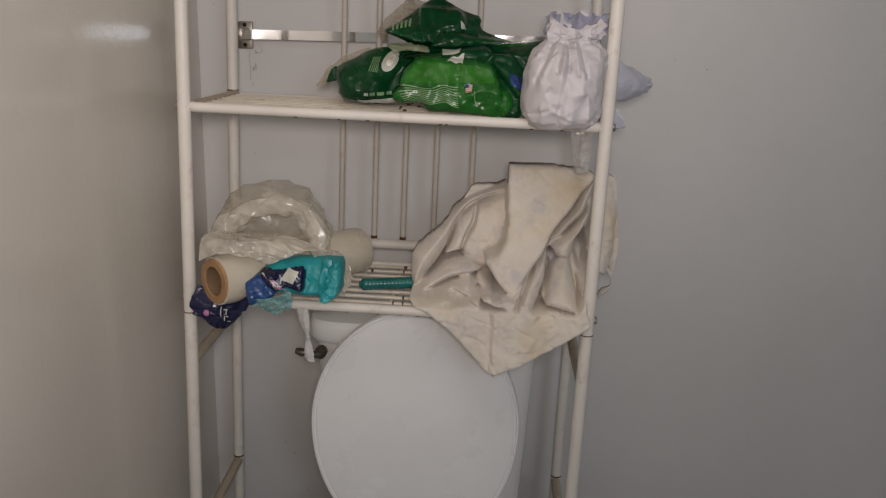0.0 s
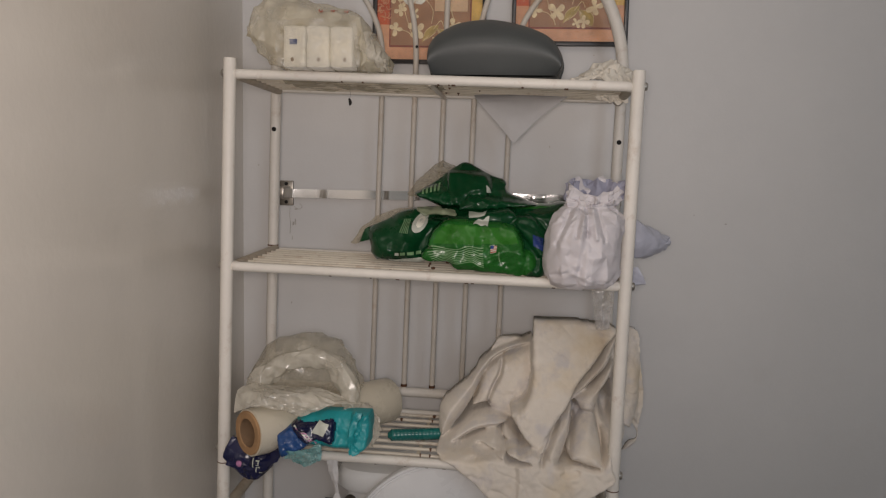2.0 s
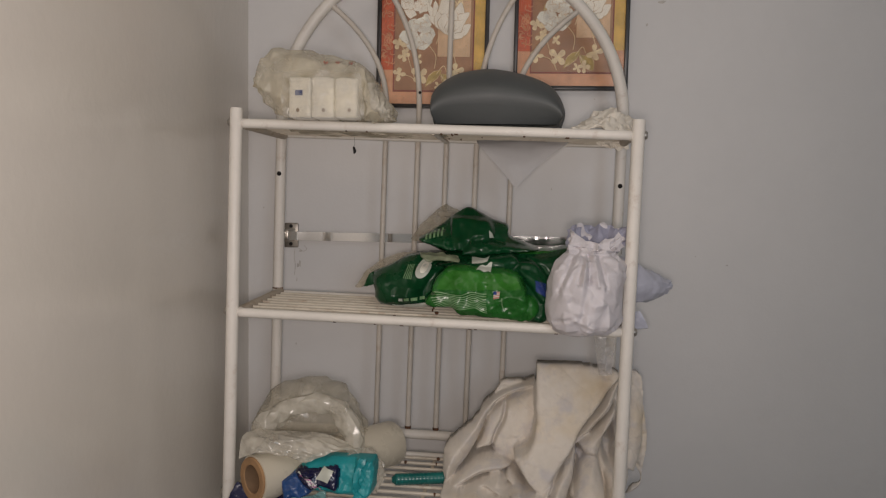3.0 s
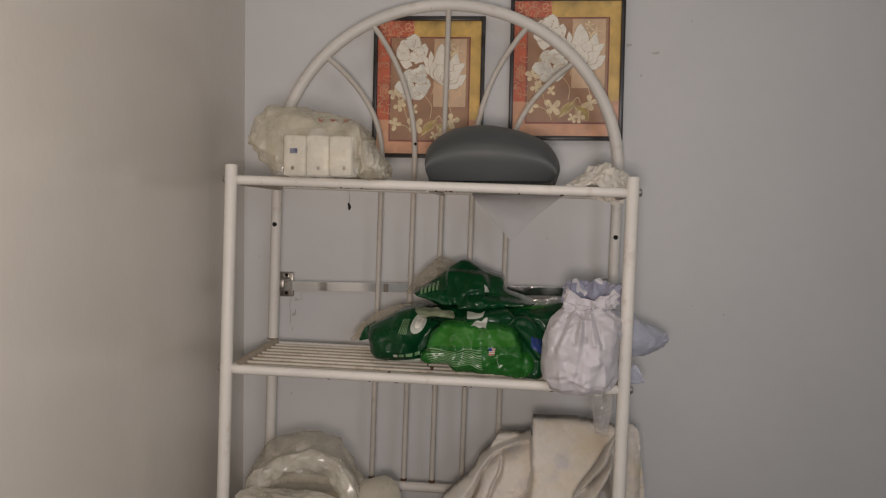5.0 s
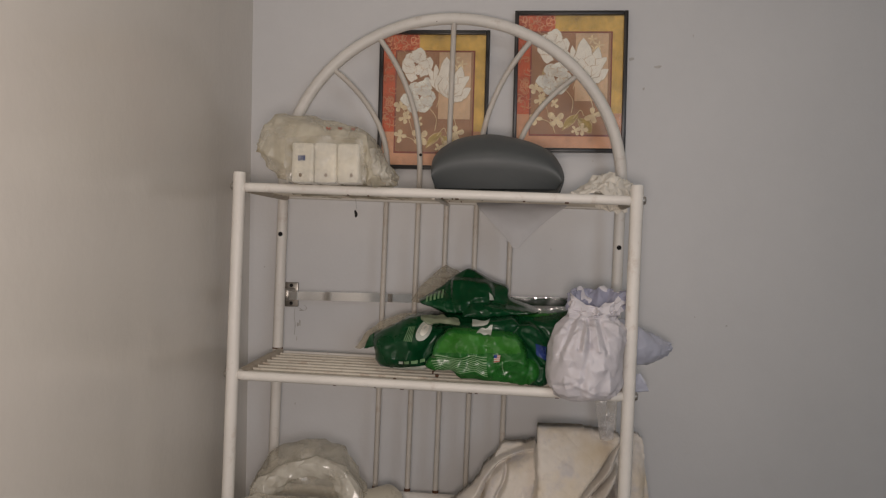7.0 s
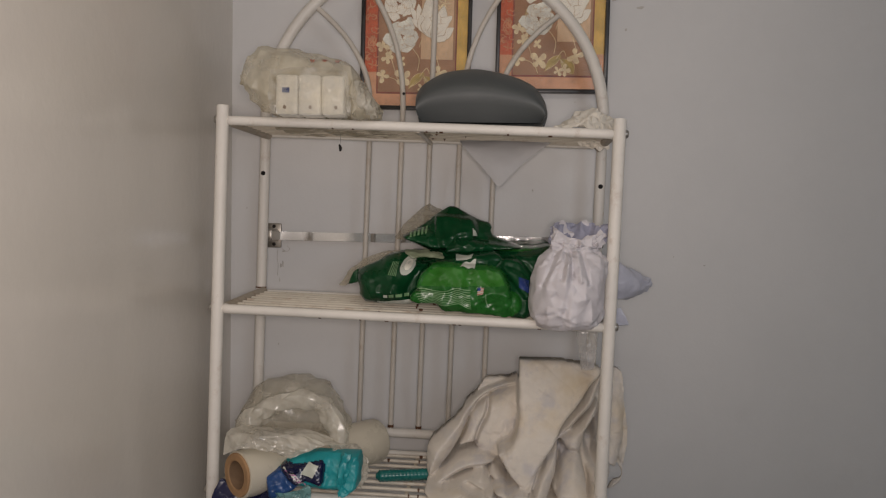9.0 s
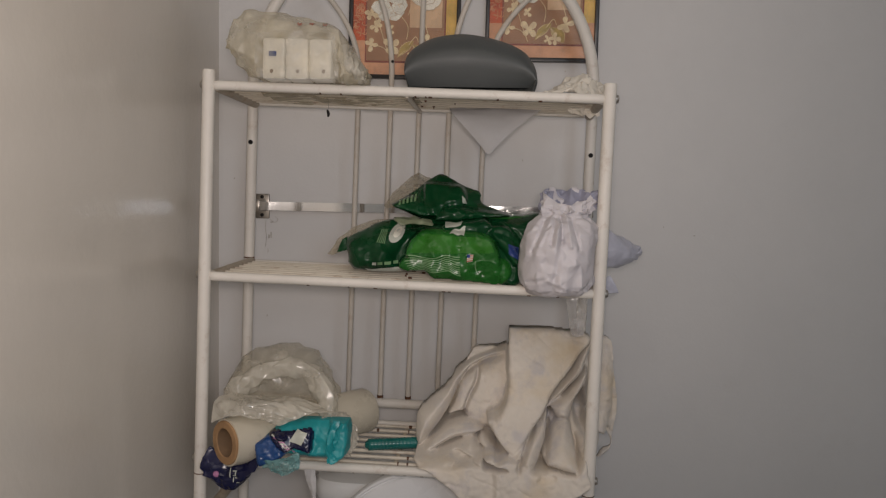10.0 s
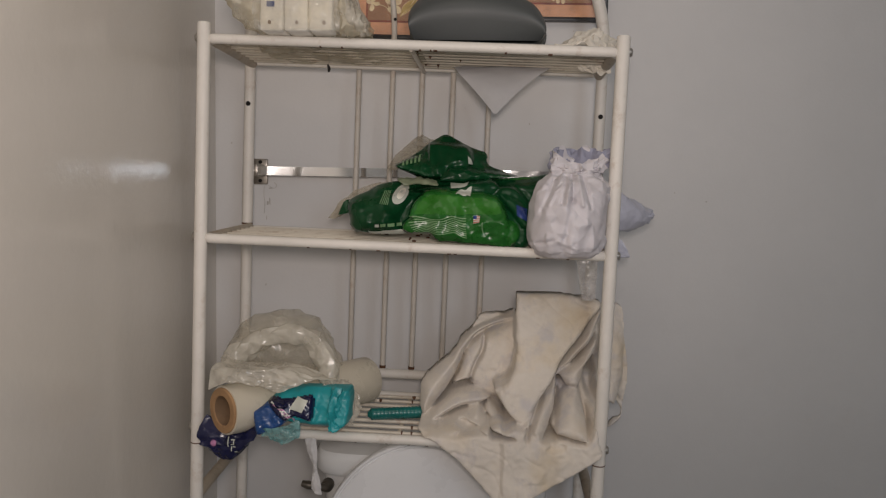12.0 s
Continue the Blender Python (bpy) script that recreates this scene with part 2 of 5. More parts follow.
def rack_shelf(z):
    shelf = new("wire_shelf")
    shelf.parent = rack
    PLACE[shelf] = PLACE[rack]
    r, c = 0.0072, 0.011
    a = HF - 0.0085
    loop = [(-a, 0.030, z)]
    loop += [(-a + c - c * math.cos(t), c - c * math.sin(t) - 0.001, z) for t in (math.pi / 2 * k / 6 for k in range(7))]
    loop += [(a - c + c * math.sin(t), c - c * math.cos(t) - 0.001, z) for t in (math.pi / 2 * k / 6 for k in range(7))]
    loop += [(a, 0.030, z)]
    part("shelf_frame", sweep(fresh(), loop, r, 14), M_RACK, shelf, local=True)
    for s in (-1, 1):
        side = part("shelf_side", sweep(fresh(), [(s * a, 0.012, z), (s * a, 0.03, z), (s * (HB - 0.006), DB - 0.006, z)], [0.0073, 0.0082, 0.0082], 14), M_SHADED_GRIME, shelf, "dirty rust-edged side tube, coloured darker for shade", local=True)
        part("rust_ring", sweep(fresh(), [(s * HB, DB, z + 0.006), (s * HB, DB, z + 0.0085)], [0.0097, 0.0096], 14), M_RUST, side, local=True)
    part("shelf_back", sweep(fresh(), [(-a, DB - 0.012, z), (a, DB - 0.012, z)], 0.005, 10), M_RACK, shelf, local=True)
    for k in range(8):
        y = 0.026 + k * (DB - 0.06) / 7
        part("wire", sweep(fresh(), [(-a, y, z + 0.001), (0, y, z + 0.001), (a, y, z + 0.001)], 0.0029, 8), M_WIRE, shelf, local=True)
    rnd = random.Random(int(z * 1000))
    for k in range(11):
        y = 0.026 + rnd.randrange(8) * (DB - 0.06) / 7
        x = rnd.choice((0.0, 0.0, 0.004, -0.05, 0.06, 0.0, 0.02)) + rnd.uniform(-0.006, 0.006)
        ln = rnd.uniform(0.003, 0.010)
        part("rust_spot", sweep(fresh(), [(x, y, z + 0.001), (x + ln * 0.5, y, z + 0.0013), (x + ln, y, z + 0.001)], [0.0026, 0.0033, 0.0026], 8), M_RUST, shelf, local=True)
    for k in range(8):
        x, ln = rnd.uniform(-a + 0.02, a - 0.02), rnd.uniform(0.002, 0.006)
        part("rust_spot", sweep(fresh(), [(x, 0.0, z - 0.0012), (x + ln, 0.0, z - 0.0012)], 0.0068, 12), M_RUST, shelf, local=True)
    part("cross_wire", sweep(fresh(), [(0.0, 0.002, z - 0.005), (0.0, DB - 0.012, z - 0.005)], 0.0035, 8), M_WIRE, shelf, local=True)
    return shelf


rack_posts()
rack_back()
for height in (0.848, 1.133, 1.42):
    rack_shelf(height)


# ---- the towel bar on the wall ----
def towel_bar():
    t = thing("towel_bar", (0.006, 1.60, 1.24), "square chrome towel bar on tarnished wall brackets", "towel bar")
    for x in (-0.306, 0.318):
        b = part("bracket", box(fresh(), x - 0.0135, 1.592, 1.215, x + 0.0135, 1.5995, 1.263, 0.002), M_BRACKET, t, "tarnished metal bracket")
        part("arm", box(fresh(), x - 0.009, 1.540, 1.230, x + 0.009, 1.5925, 1.252, 0.002), M_BRACKET, b)
        for z in (1.222, 1.257):
            part("screw", lathe(fresh(), [(0.0035, -0.002), (0.0035, 0.001), (0.002, 0.0018)], Matrix.Translation((x, 1.5915, z)) @ pose(0, 0, 0, 90, 0, 0), 10), M_DARK, b)
    part("rail", box(fresh(), -0.300, 1.5425, 1.2325, 0.312, 1.5585, 1.2485), M_CHROME, t, "polished chrome square rail")


towel_bar()


# ---- toilet ----
def toilet():
    t = thing("toilet", (0.04, 1.40, 0), "white ceramic toilet with raised plastic seat lid", "toilet")

    def slab(bm, rows):
        """Rounded rectangles (cx, cy, half x, half y, z) joined upwards."""
        rings = []
        for cx, cy, hx, hy, z in rows:
            ring = []
            for k in range(48):
                a = 2 * math.pi * k / 48
                ca, sa = math.cos(a), math.sin(a)
                ring.append(bm.verts.new((cx + hx * math.copysign(abs(ca) ** 0.35, ca), cy + hy * math.copysign(abs(sa) ** 0.35, sa), z)))
            rings.append(ring)
        for a, b in zip(rings, rings[1:]):
            for k in range(48):
                bm.faces.new((a[k], a[(k + 1) % 48], b[(k + 1) % 48], b[k]))
        bm.faces.new(rings[0][::-1])
        bm.faces.new(rings[-1])
        return bm

    cx, cy = 0.045, 1.468
    tank = part("tank", slab(fresh(), [(cx, cy, 0.165, 0.085, 0.39), (cx, cy, 0.172, 0.092, 0.41), (cx, cy, 0.190, 0.106, 0.735), (cx, cy, 0.188, 0.104, 0.742)]), M_CERAMIC, t)
    part("tank_lid", slab(fresh(), [(cx, cy - 0.004, 0.198, 0.113, 0.743), (cx, cy - 0.004, 0.203, 0.117, 0.750), (cx, cy - 0.004, 0.203, 0.117, 0.772), (cx, cy - 0.004, 0.198, 0.112, 0.781), (cx, cy - 0.004, 0.18, 0.10, 0.784)]), M_CERAMIC, t)
    lever = sweep(fresh(), [(-0.130, 1.366, 0.726), (-0.130, 1.350, 0.727), (-0.132, 1.346, 0.727), (-0.142, 1.341, 0.729), (-0.158, 1.339, 0.733), (-0.168, 1.340, 0.735)], [0.0105, 0.010, 0.007, 0.005, 0.0072, 0.005], 14)
    part("flush_lever", lever, M_LEVER, tank, "tarnished metal flush lever")

    def disc(bm, cx, cz, hx, up, down, y0, thick, dome, lean):
        n = 72
        for layer in (0,):
            rings = []
            for f, dy in ((0.0, -dome), (0.3, -dome * 0.97), (0.6, -dome * 0.8), (0.85, -dome * 0.45), (0.945, -dome * 0.15), (0.955, 0.0016), (0.965, 0.0016), (0.975, -0.0012), (0.99, -0.0005), (1.0, 0.003), (1.0, thick), (0.97, thick + 0.002), (0.5, thick + 0.001)):
                ring = []
                for k in range(n):
                    a = 2 * math.pi * k / n
                    x = cx + f * hx * math.sin(a)
                    z = cz + f * (up if math.cos(a) > 0 else down) * math.cos(a)
                    ring.append(bm.verts.new((x, y0 + dy + (z - cz) * lean, z)))
                rings.append(ring)
            for a, b in zip(rings, rings[1:]):
                for k in range(n):
                    bm.faces.new((a[k], a[(k + 1) % n], b[(k + 1) % n], b[k]))
            bm.faces.new(rings[-1])
        bmesh.ops.remove_doubles(bm, verts=bm.verts, dist=0.00005)
        return bm

    part("seat_lid", disc(fresh(), 0.034, 0.628, 0.171, 0.190, 0.215, 1.302, 0.012, 0.006, 0.10), M_LID, t, "white oval plastic seat lid standing up")
    part("seat", disc(fresh(), 0.034, 0.622, 0.165, 0.180, 0.205, 1.322, 0.012, 0.0, 0.10), M_LID, t)
    part("bowl", slab(fresh(), [(0.04, 1.30, 0.11, 0.24, 0.0), (0.04, 1.30, 0.10, 0.22, 0.12), (0.04, 1.22, 0.15, 0.27, 0.30), (0.04, 1.19, 0.18, 0.28, 0.385), (0.04, 1.19, 0.18, 0.28, 0.40)]), M_CERAMIC, t)


toilet()

# ---- soft shapes ----
import collections
from mathutils.bvhtree import BVHTree


def curve(pts, n):
    """n + 1 points on a smooth line through pts (tuples of any length)."""
    out = []
    m = len(pts) - 1
    for i in range(n + 1):
        u = m * i / n
        k = min(int(u), m - 1)
        f = u - k
        p0, p1, p2, p3 = pts[max(k - 1, 0)], pts[k], pts[k + 1], pts[min(k + 2, m)]
        out.append(tuple(0.5 * (2 * b + (c - a) * f + (2 * a - 5 * b + 4 * c - d) * f * f + (3 * b - a - 3 * c + d) * f ** 3) for a, b, c, d in zip(p0, p1, p2, p3)))
    return out


def loaf(bm, rows, n=2.5, seg=40, steps=40):
    """A closed soft body along x; rows of x, bottom, top, front, back."""
    rings = []
    for x, z0, z1, y0, y1 in curve(rows, steps):
        ring = []
        for k in range(seg):
            a = 2 * math.pi * k / seg
            c, s = math.cos(a), math.sin(a)
            ring.append(bm.verts.new((x, (y0 + y1) / 2 + (y1 - y0) / 2 * math.copysign(abs(c) ** (2 / n), c), (z0 + z1) / 2 + (z1 - z0) / 2 * math.copysign(abs(s) ** (2 / n), s))))
        rings.append(ring)
    for a, b in zip(rings, rings[1:]):
        for k in range(seg):
            bm.faces.new((a[(k + 1) % seg], b[(k + 1) % seg], b[k], a[k]))
    for ring in (rings[0], rings[-1][::-1]):
        mid = bm.verts.new(sum((v.co for v in ring), Vector()) / seg)
        for k in range(seg):
            bm.faces.new((mid, ring[k], ring[(k + 1) % seg]))
    return bm


def patch(bm, grid, thick=0.004, nu=20, nv=20, ripple=0.0, ripple_scale=30.0, seed=0.0):
    """A curved sheet with thickness through a grid of points."""
    rows = [curve([tuple(p) for p in row], nu) for row in grid]
    cols = [curve([r[i] for r in rows], nv) for i in range(nu + 1)]
    pos = [[Vector(cols[i][j]) for j in range(nv + 1)] for i in range(nu + 1)]
    nor = [[None] * (nv + 1) for _ in range(nu + 1)]
    for i in range(nu + 1):
        for j in range(nv + 1):
            du = pos[min(i + 1, nu)][j] - pos[max(i - 1, 0)][j]
            dv = pos[i][min(j + 1, nv)] - pos[i][max(j - 1, 0)]
            nor[i][j] = du.cross(dv).normalized()
    if ripple:
        pos = [[p + nor[i][j] * ripple * noise.fractal(p * ripple_scale + Vector((seed, seed * 2, 0)), 0.7, 2.0, 4) for j, p in enumerate(r)] for i, r in enumerate(pos)]
    a = [[bm.verts.new(p + nor[i][j] * thick / 2) for j, p in enumerate(r)] for i, r in enumerate(pos)]
    b = [[bm.verts.new(p - nor[i][j] * thick / 2) for j, p in enumerate(r)] for i, r in enumerate(pos)]
    for i in range(nu):
        for j in range(nv):
            bm.faces.new((a[i][j], a[i + 1][j], a[i + 1][j + 1], a[i][j + 1]))
            bm.faces.new((b[i][j], b[i][j + 1], b[i + 1][j + 1], b[i + 1][j]))
    for i in range(nu):
        bm.faces.new((a[i][0], b[i][0], b[i + 1][0], a[i + 1][0]))
        bm.faces.new((a[i][nv], a[i + 1][nv], b[i + 1][nv], b[i][nv]))
    for j in range(nv):
        bm.faces.new((a[0][j], a[0][j + 1], b[0][j + 1], b[0][j]))
        bm.faces.new((a[nu][j], b[nu][j], b[nu][j + 1], a[nu][j + 1]))
    return bm


def roll(bm, pts, radii, n=28, seg=20, flat=1.0):
    """A soft rolled fold along a smooth line."""
    line = curve([(*p, r) for p, r in zip(pts, radii)], n)
    ends = [(*line[0][:3], line[0][3] * 0.3)] + line[1:-1] + [(*line[-1][:3], line[-1][3] * 0.3)]
    return sweep(bm, [p[:3] for p in ends], [max(p[3], 0.0005) for p in ends], seg, True, flat)


def wrinkle(bm, amp, scale, seed=0.0, ridged=0.0, squash=(1, 1, 1)):
    """Pushes the surface in and out by smooth and by sharp-edged noise."""
    bm.normal_update()
    moves = []
    for v in bm.verts:
        p = Vector((v.co.x * squash[0], v.co.y * squash[1], v.co.z * squash[2])) * scale + Vector((seed, -seed, seed * 0.5))
        d = noise.fractal(p, 0.8, 2.0, 4) * (1 - ridged)
        if ridged:
            d += ridged * (0.5 - 2.2 * abs(noise.noise(p * 0.8)) - 0.9 * abs(noise.noise(p * 1.9 + Vector((5, 3, 1)))))
        moves.append((v, v.normal * amp * d))
    for v, m in moves:
        v.co += m
    return bm


def creased(bm, lines, axis=Vector((0, -1, 0))):
    """Raises (or sinks) ridges along (x, z, x, z, height, width) lines on the side that faces axis."""
    bm.normal_update()
    for v in bm.verts:
        face = v.normal.dot(axis)
        if face <= 0.1:
            continue
        push = 0.0
        for x0, z0, x1, z1, h, w in lines:
            ax, az = x1 - x0, z1 - z0
            f = max(0, min(1, ((v.co.x - x0) * ax + (v.co.z - z0) * az) / (ax * ax + az * az)))
            d = math.hypot(v.co.x - x0 - f * ax, v.co.z - z0 - f * az)
            push += h * math.exp(-(d / w) ** 2)
        v.co += axis * push * min(1, face * 2)
    return bm


def join(bm, other):
    """Adds another mesh's faces to bm."""
    made = {v: bm.verts.new(v.co) for v in other.verts}
    for f in other.faces:
        bm.faces.new([made[v] for v in f.verts])
    other.free()
    return bm


def crumpled(bm, jitter, crease, levels=2, seed=0, push=1.0):
    """Bends a coarse mesh into facets with sharp and soft creases, then rounds it off."""
    r = random.Random(seed)
    bm.normal_update()
    for v in bm.verts:
        v.co += v.normal * r.uniform(-push, push) * jitter + Vector((r.uniform(-1, 1), r.uniform(-1, 1), r.uniform(-1, 1))) * jitter * 0.6
    bmesh.ops.triangulate(bm, faces=bm.faces)
    layer = bm.edges.layers.float.new("crease_edge")
    for e in bm.edges:
        if r.random() < crease:
            e[layer] = r.uniform(0.5, 1.0)
    me = bpy.data.meshes.new("shape")
    bm.to_mesh(me)
    bm.free()
    ob = new("shape", me)
    sub = ob.modifiers.new("round", "SUBSURF")
    sub.levels = sub.render_levels = levels
    baked = bpy.data.meshes.new_from_object(ob.evaluated_get(bpy.context.evaluated_depsgraph_get()))
    out = bmesh.new()
    out.from_mesh(baked)
    bpy.data.objects.remove(ob)
    bpy.data.meshes.remove(me)
    bpy.data.meshes.remove(baked)
    return out


def print_quad(bm, tree, corners, nu=10, nv=6, lift=0.0007, wave=0.0, waves=0.0, warp=0.0):
    """A printed patch that follows a body's front; corners (x, z): top left, top right, bottom right, bottom left."""
    (ax, az), (bx, bz), (cx, cz), (dx, dz) = corners
    grid = []
    for i in range(nu + 1):
        row = []
        for j in range(nv + 1):
            u, v = i / nu, j / nv
            x = (1 - v) * ((1 - u) * ax + u * bx) + v * ((1 - u) * dx + u * cx)
            z = (1 - v) * ((1 - u) * az + u * bz) + v * ((1 - u) * dz + u * cz) + wave * math.sin(u * waves)
            if warp:
                x, z = x + warp * noise.noise(Vector((x * 38, z * 38, 1.0))), z + 0.6 * warp * noise.noise(Vector((x * 38, z * 38, 7.0)))
            hit = tree.ray_cast(Vector((x, 0.9, z)), Vector((0, 1, 0)))
            row.append(bm.verts.new(hit[0] + Vector((0, -lift, 0)) + hit[1] * 0.0002 * (1 if hit[1].y < 0 else -1)) if hit[0] else None)
        grid.append(row)
    for i in range(nu):
        for j in range(nv):
            q = (grid[i][j], grid[i + 1][j], grid[i + 1][j + 1], grid[i][j + 1])
            if all(q):
                bm.faces.new(q)
    return bm


def print_oval(bm, tree, cx, cz, rx, rz, turn=0.0, lift=0.001, n=18):
    rings = []
    for f in (0.001, 0.5, 1.0):
        ring = []
        for k in range(n):
            a = 2 * math.pi * k / n
            x, z = rx * f * math.cos(a), rz * f * math.sin(a)
            x, z = cx + x * math.cos(turn) - z * math.sin(turn), cz + x * math.sin(turn) + z * math.cos(turn)
            hit = tree.ray_cast(Vector((x, 0.9, z)), Vector((0, 1, 0)))
            ring.append(bm.verts.new(hit[0] + Vector((0, -lift, 0))) if hit[0] else None)
        rings.append(ring)
    for a, b in zip(rings, rings[1:]):
        for k in range(n):
            q = (a[k], a[(k + 1) % n], b[(k + 1) % n], b[k])
            if all(q):
                bm.faces.new(q)
    return bm


def film(name, tint, opacity, rough=0.22, vary=0.25, scale=40.0, bump=0.5, bump_scale=60.0):
    """Thin plastic: part see-through, part milky, with a gloss and fine crinkles."""
    m = material(name, tint, rough, vary=0.06, scale=20, bump=bump, bump_scale=bump_scale)
    n, l = m.node_tree.nodes, m.node_tree.links
    body = n["Principled BSDF"]
    body.inputs["Specular IOR Level"].default_value = 0.8
    for node in n:
        if node.bl_idname == "ShaderNodeBump":
            ridge = n.new("ShaderNodeTexNoise")
            ridge.noise_type = "RIDGED_MULTIFRACTAL"
            ridge.inputs["Scale"].default_value, ridge.inputs["Detail"].default_value, ridge.inputs["Distortion"].default_value = bump_scale * 0.6, 3.0, 0.6
            spot = n.new("ShaderNodeTexCoord")
            l.new(spot.outputs["Object"], ridge.inputs["Vector"])
            l.new(ridge.outputs[0], node.inputs["Height"])
            node.inputs["Distance"].default_value = 0.004
    out = n["Material Output"]
    clear = n.new("ShaderNodeBsdfTransparent")
    clear.inputs[0].default_value = (0.93, 0.92, 0.89, 1)
    mix = n.new("ShaderNodeMixShader")
    tex, rng, tc = n.new("ShaderNodeTexNoise"), n.new("ShaderNodeMapRange"), n.new("ShaderNodeTexCoord")
    tex.inputs["Scale"].default_value, tex.inputs["Detail"].default_value = scale, 4.0
    rng.inputs[1].default_value, rng.inputs[2].default_value = 0.35, 0.65
    rng.inputs[3].default_value, rng.inputs[4].default_value = max(0, opacity - vary / 2), min(1, opacity + vary / 2)
    l.new(tc.outputs["Object"], tex.inputs["Vector"])
    l.new(tex.outputs[0], rng.inputs[0])
    l.new(rng.outputs[0], mix.inputs[0])
    l.new(clear.outputs[0], mix.inputs[1])
    l.new(body.outputs[0], mix.inputs[2])
    l.new(mix.outputs[0], out.inputs["Surface"])
    return m


# the lilac-grey stain colour holds shade of the folds as well as smudges
M_CLOTH = material("cream_canvas", (0.725, 0.662, 0.582), 0.9, vary=0.09, scale=7, fine=90, bump=0.55, bump_scale=55, stain=(0.38, 0.36, 0.40), stain_amount=0.85, stain_scale=17, sheen=0.15)


def yellowed(m, colour, scale, lo, hi, amount):
    """A second, paler patchy colour over a material's own, for stains and fold shade."""
    n, l = m.node_tree.nodes, m.node_tree.links
    b = n["Principled BSDF"]
    was = b.inputs["Base Color"].links[0].from_socket
    tc, tex, rng, mix = n.new("ShaderNodeTexCoord"), n.new("ShaderNodeTexNoise"), n.new("ShaderNodeMapRange"), n.new("ShaderNodeMix")
    tex.inputs["Scale"].default_value, tex.inputs["Detail"].default_value = scale, 4.0
    rng.inputs[1].default_value, rng.inputs[2].default_value, rng.inputs[4].default_value = lo, hi, amount
    mix.data_type = "RGBA"
    mix.inputs[7].default_value = (*colour, 1)
    l.new(tc.outputs["Object"], tex.inputs["Vector"])
    l.new(tex.outputs[0], rng.inputs[0])
    l.new(rng.outputs[0], mix.inputs[0])
    l.new(was, mix.inputs[6])
    l.new(mix.outputs[2], b.inputs["Base Color"])


yellowed(M_CLOTH, (0.62, 0.50, 0.33), 11.0, 0.52, 0.72, 0.7)
# grey patches: fold shade put into the colour, along with smudges
yellowed(M_CLOTH, (0.50, 0.48, 0.50), 26.0, 0.54, 0.70, 0.6)
M_DIAPER = material("padded_nonwoven", (0.63, 0.60, 0.625), 0.55, vary=0.05, scale=18, fine=120, bump=0.6, bump_scale=38, subsurface=0.05)
M_DIAPER_IN = material("lavender_lining", (0.33, 0.335, 0.43), 0.7, vary=0.08, scale=20, bump=0.4, bump_scale=90)
M_POUCH = material("pale_blue_pouch", (0.52, 0.53, 0.62), 0.4, vary=0.10, scale=22, bump=0.4, bump_scale=50)
M_GREEN_D = material("dark_green_plastic", (0.005, 0.055, 0.018), 0.26, vary=0.25, scale=14, bump=0.35, bump_scale=45)
M_GREEN_B = material("bright_green_print", (0.034, 0.175, 0.020), 0.28, vary=0.22, scale=22, bump=0.35, bump_scale=45)
M_GREEN_M = material("leaf_green_print", (0.018, 0.125, 0.019), 0.26, vary=0.25, scale=26, bump=0.35, bump_scale=45)
M_LINING = material("dull_green_lining", (0.22, 0.25, 0.16), 0.4, vary=0.25, scale=60)
M_PRINT = material("pale_print", (0.56, 0.58, 0.51), 0.35, vary=0.08, scale=60)
M_PRINT_G = material("pale_green_print", (0.20, 0.34, 0.17), 0.3, vary=0.15, scale=60)
M_BLUE = material("blue_print", (0.03, 0.06, 0.24), 0.25, vary=0.2, scale=60)
M_RED = material("red_print", (0.45, 0.14, 0.09), 0.4, vary=0.2, scale=60)
M_FILM_G = film("clear_pack_film", (0.55, 0.50, 0.40), 0.42)
M_FILM_B = film("thin_bag_film", (0.66, 0.61, 0.50), 0.32, rough=0.26, vary=0.25, scale=28, bump=0.2)
M_FILM = film("milky_bag_film", (0.74, 0.70, 0.61), 0.45, rough=0.2, vary=0.34, scale=28, bump=0.18)
M_FILM_T = film("yellowed_bag_film", (0.72, 0.65, 0.49), 0.36, rough=0.45, vary=0.25, scale=26, bump=0.22)
M_FILM_C = film("clear_wrap", (0.85, 0.83, 0.78), 0.12, rough=0.15, vary=0.2, scale=50)
M_PACKET = material("white_packet", (0.88, 0.85, 0.79), 0.3, vary=0.10, scale=25, bump=0.7, bump_scale=60)
M_BASKET = material("grey_plastic", (0.064, 0.070, 0.070), 0.5, vary=0.08, scale=10, fine=200, bump=0.05, bump_scale=300)
M_PAPER = material("white_paper", (0.56, 0.545, 0.54), 0.85, vary=0.05, scale=12, bump=0.2, bump_scale=70)
M_TISSUE = material("cream_tissue", (0.80, 0.75, 0.66), 0.9, vary=0.07, scale=30, bump=0.5, bump_scale=90)
M_CARD = material("brown_cardboard", (0.40, 0.235, 0.115), 0.85, vary=0.14, scale=40, fine=180, bump=0.3, bump_scale=160)
M_CARD_IN = material("cardboard_inside", (0.24, 0.15, 0.085), 0.9, vary=0.15, scale=40, bump=0.3, bump_scale=160)
M_WRAP = material("cream_wrap_roll", (0.62, 0.565, 0.455), 0.3, vary=0.06, scale=15, bump=0.15, bump_scale=60)
M_TEAL = material("teal_plastic_wrap", (0.016, 0.31, 0.34), 0.42, vary=0.18, scale=18, bump=0.4, bump_scale=50)
M_TEAL_H = material("green_teal_plastic", (0.012, 0.155, 0.14), 0.3, vary=0.15, scale=30)
M_TEAL_F = film("clear_teal_film", (0.20, 0.42, 0.43), 0.55)
M_NAVY = material("navy_plastic_wrap", (0.009, 0.011, 0.052), 0.25, vary=0.25, scale=20, bump=0.4, bump_scale=50)
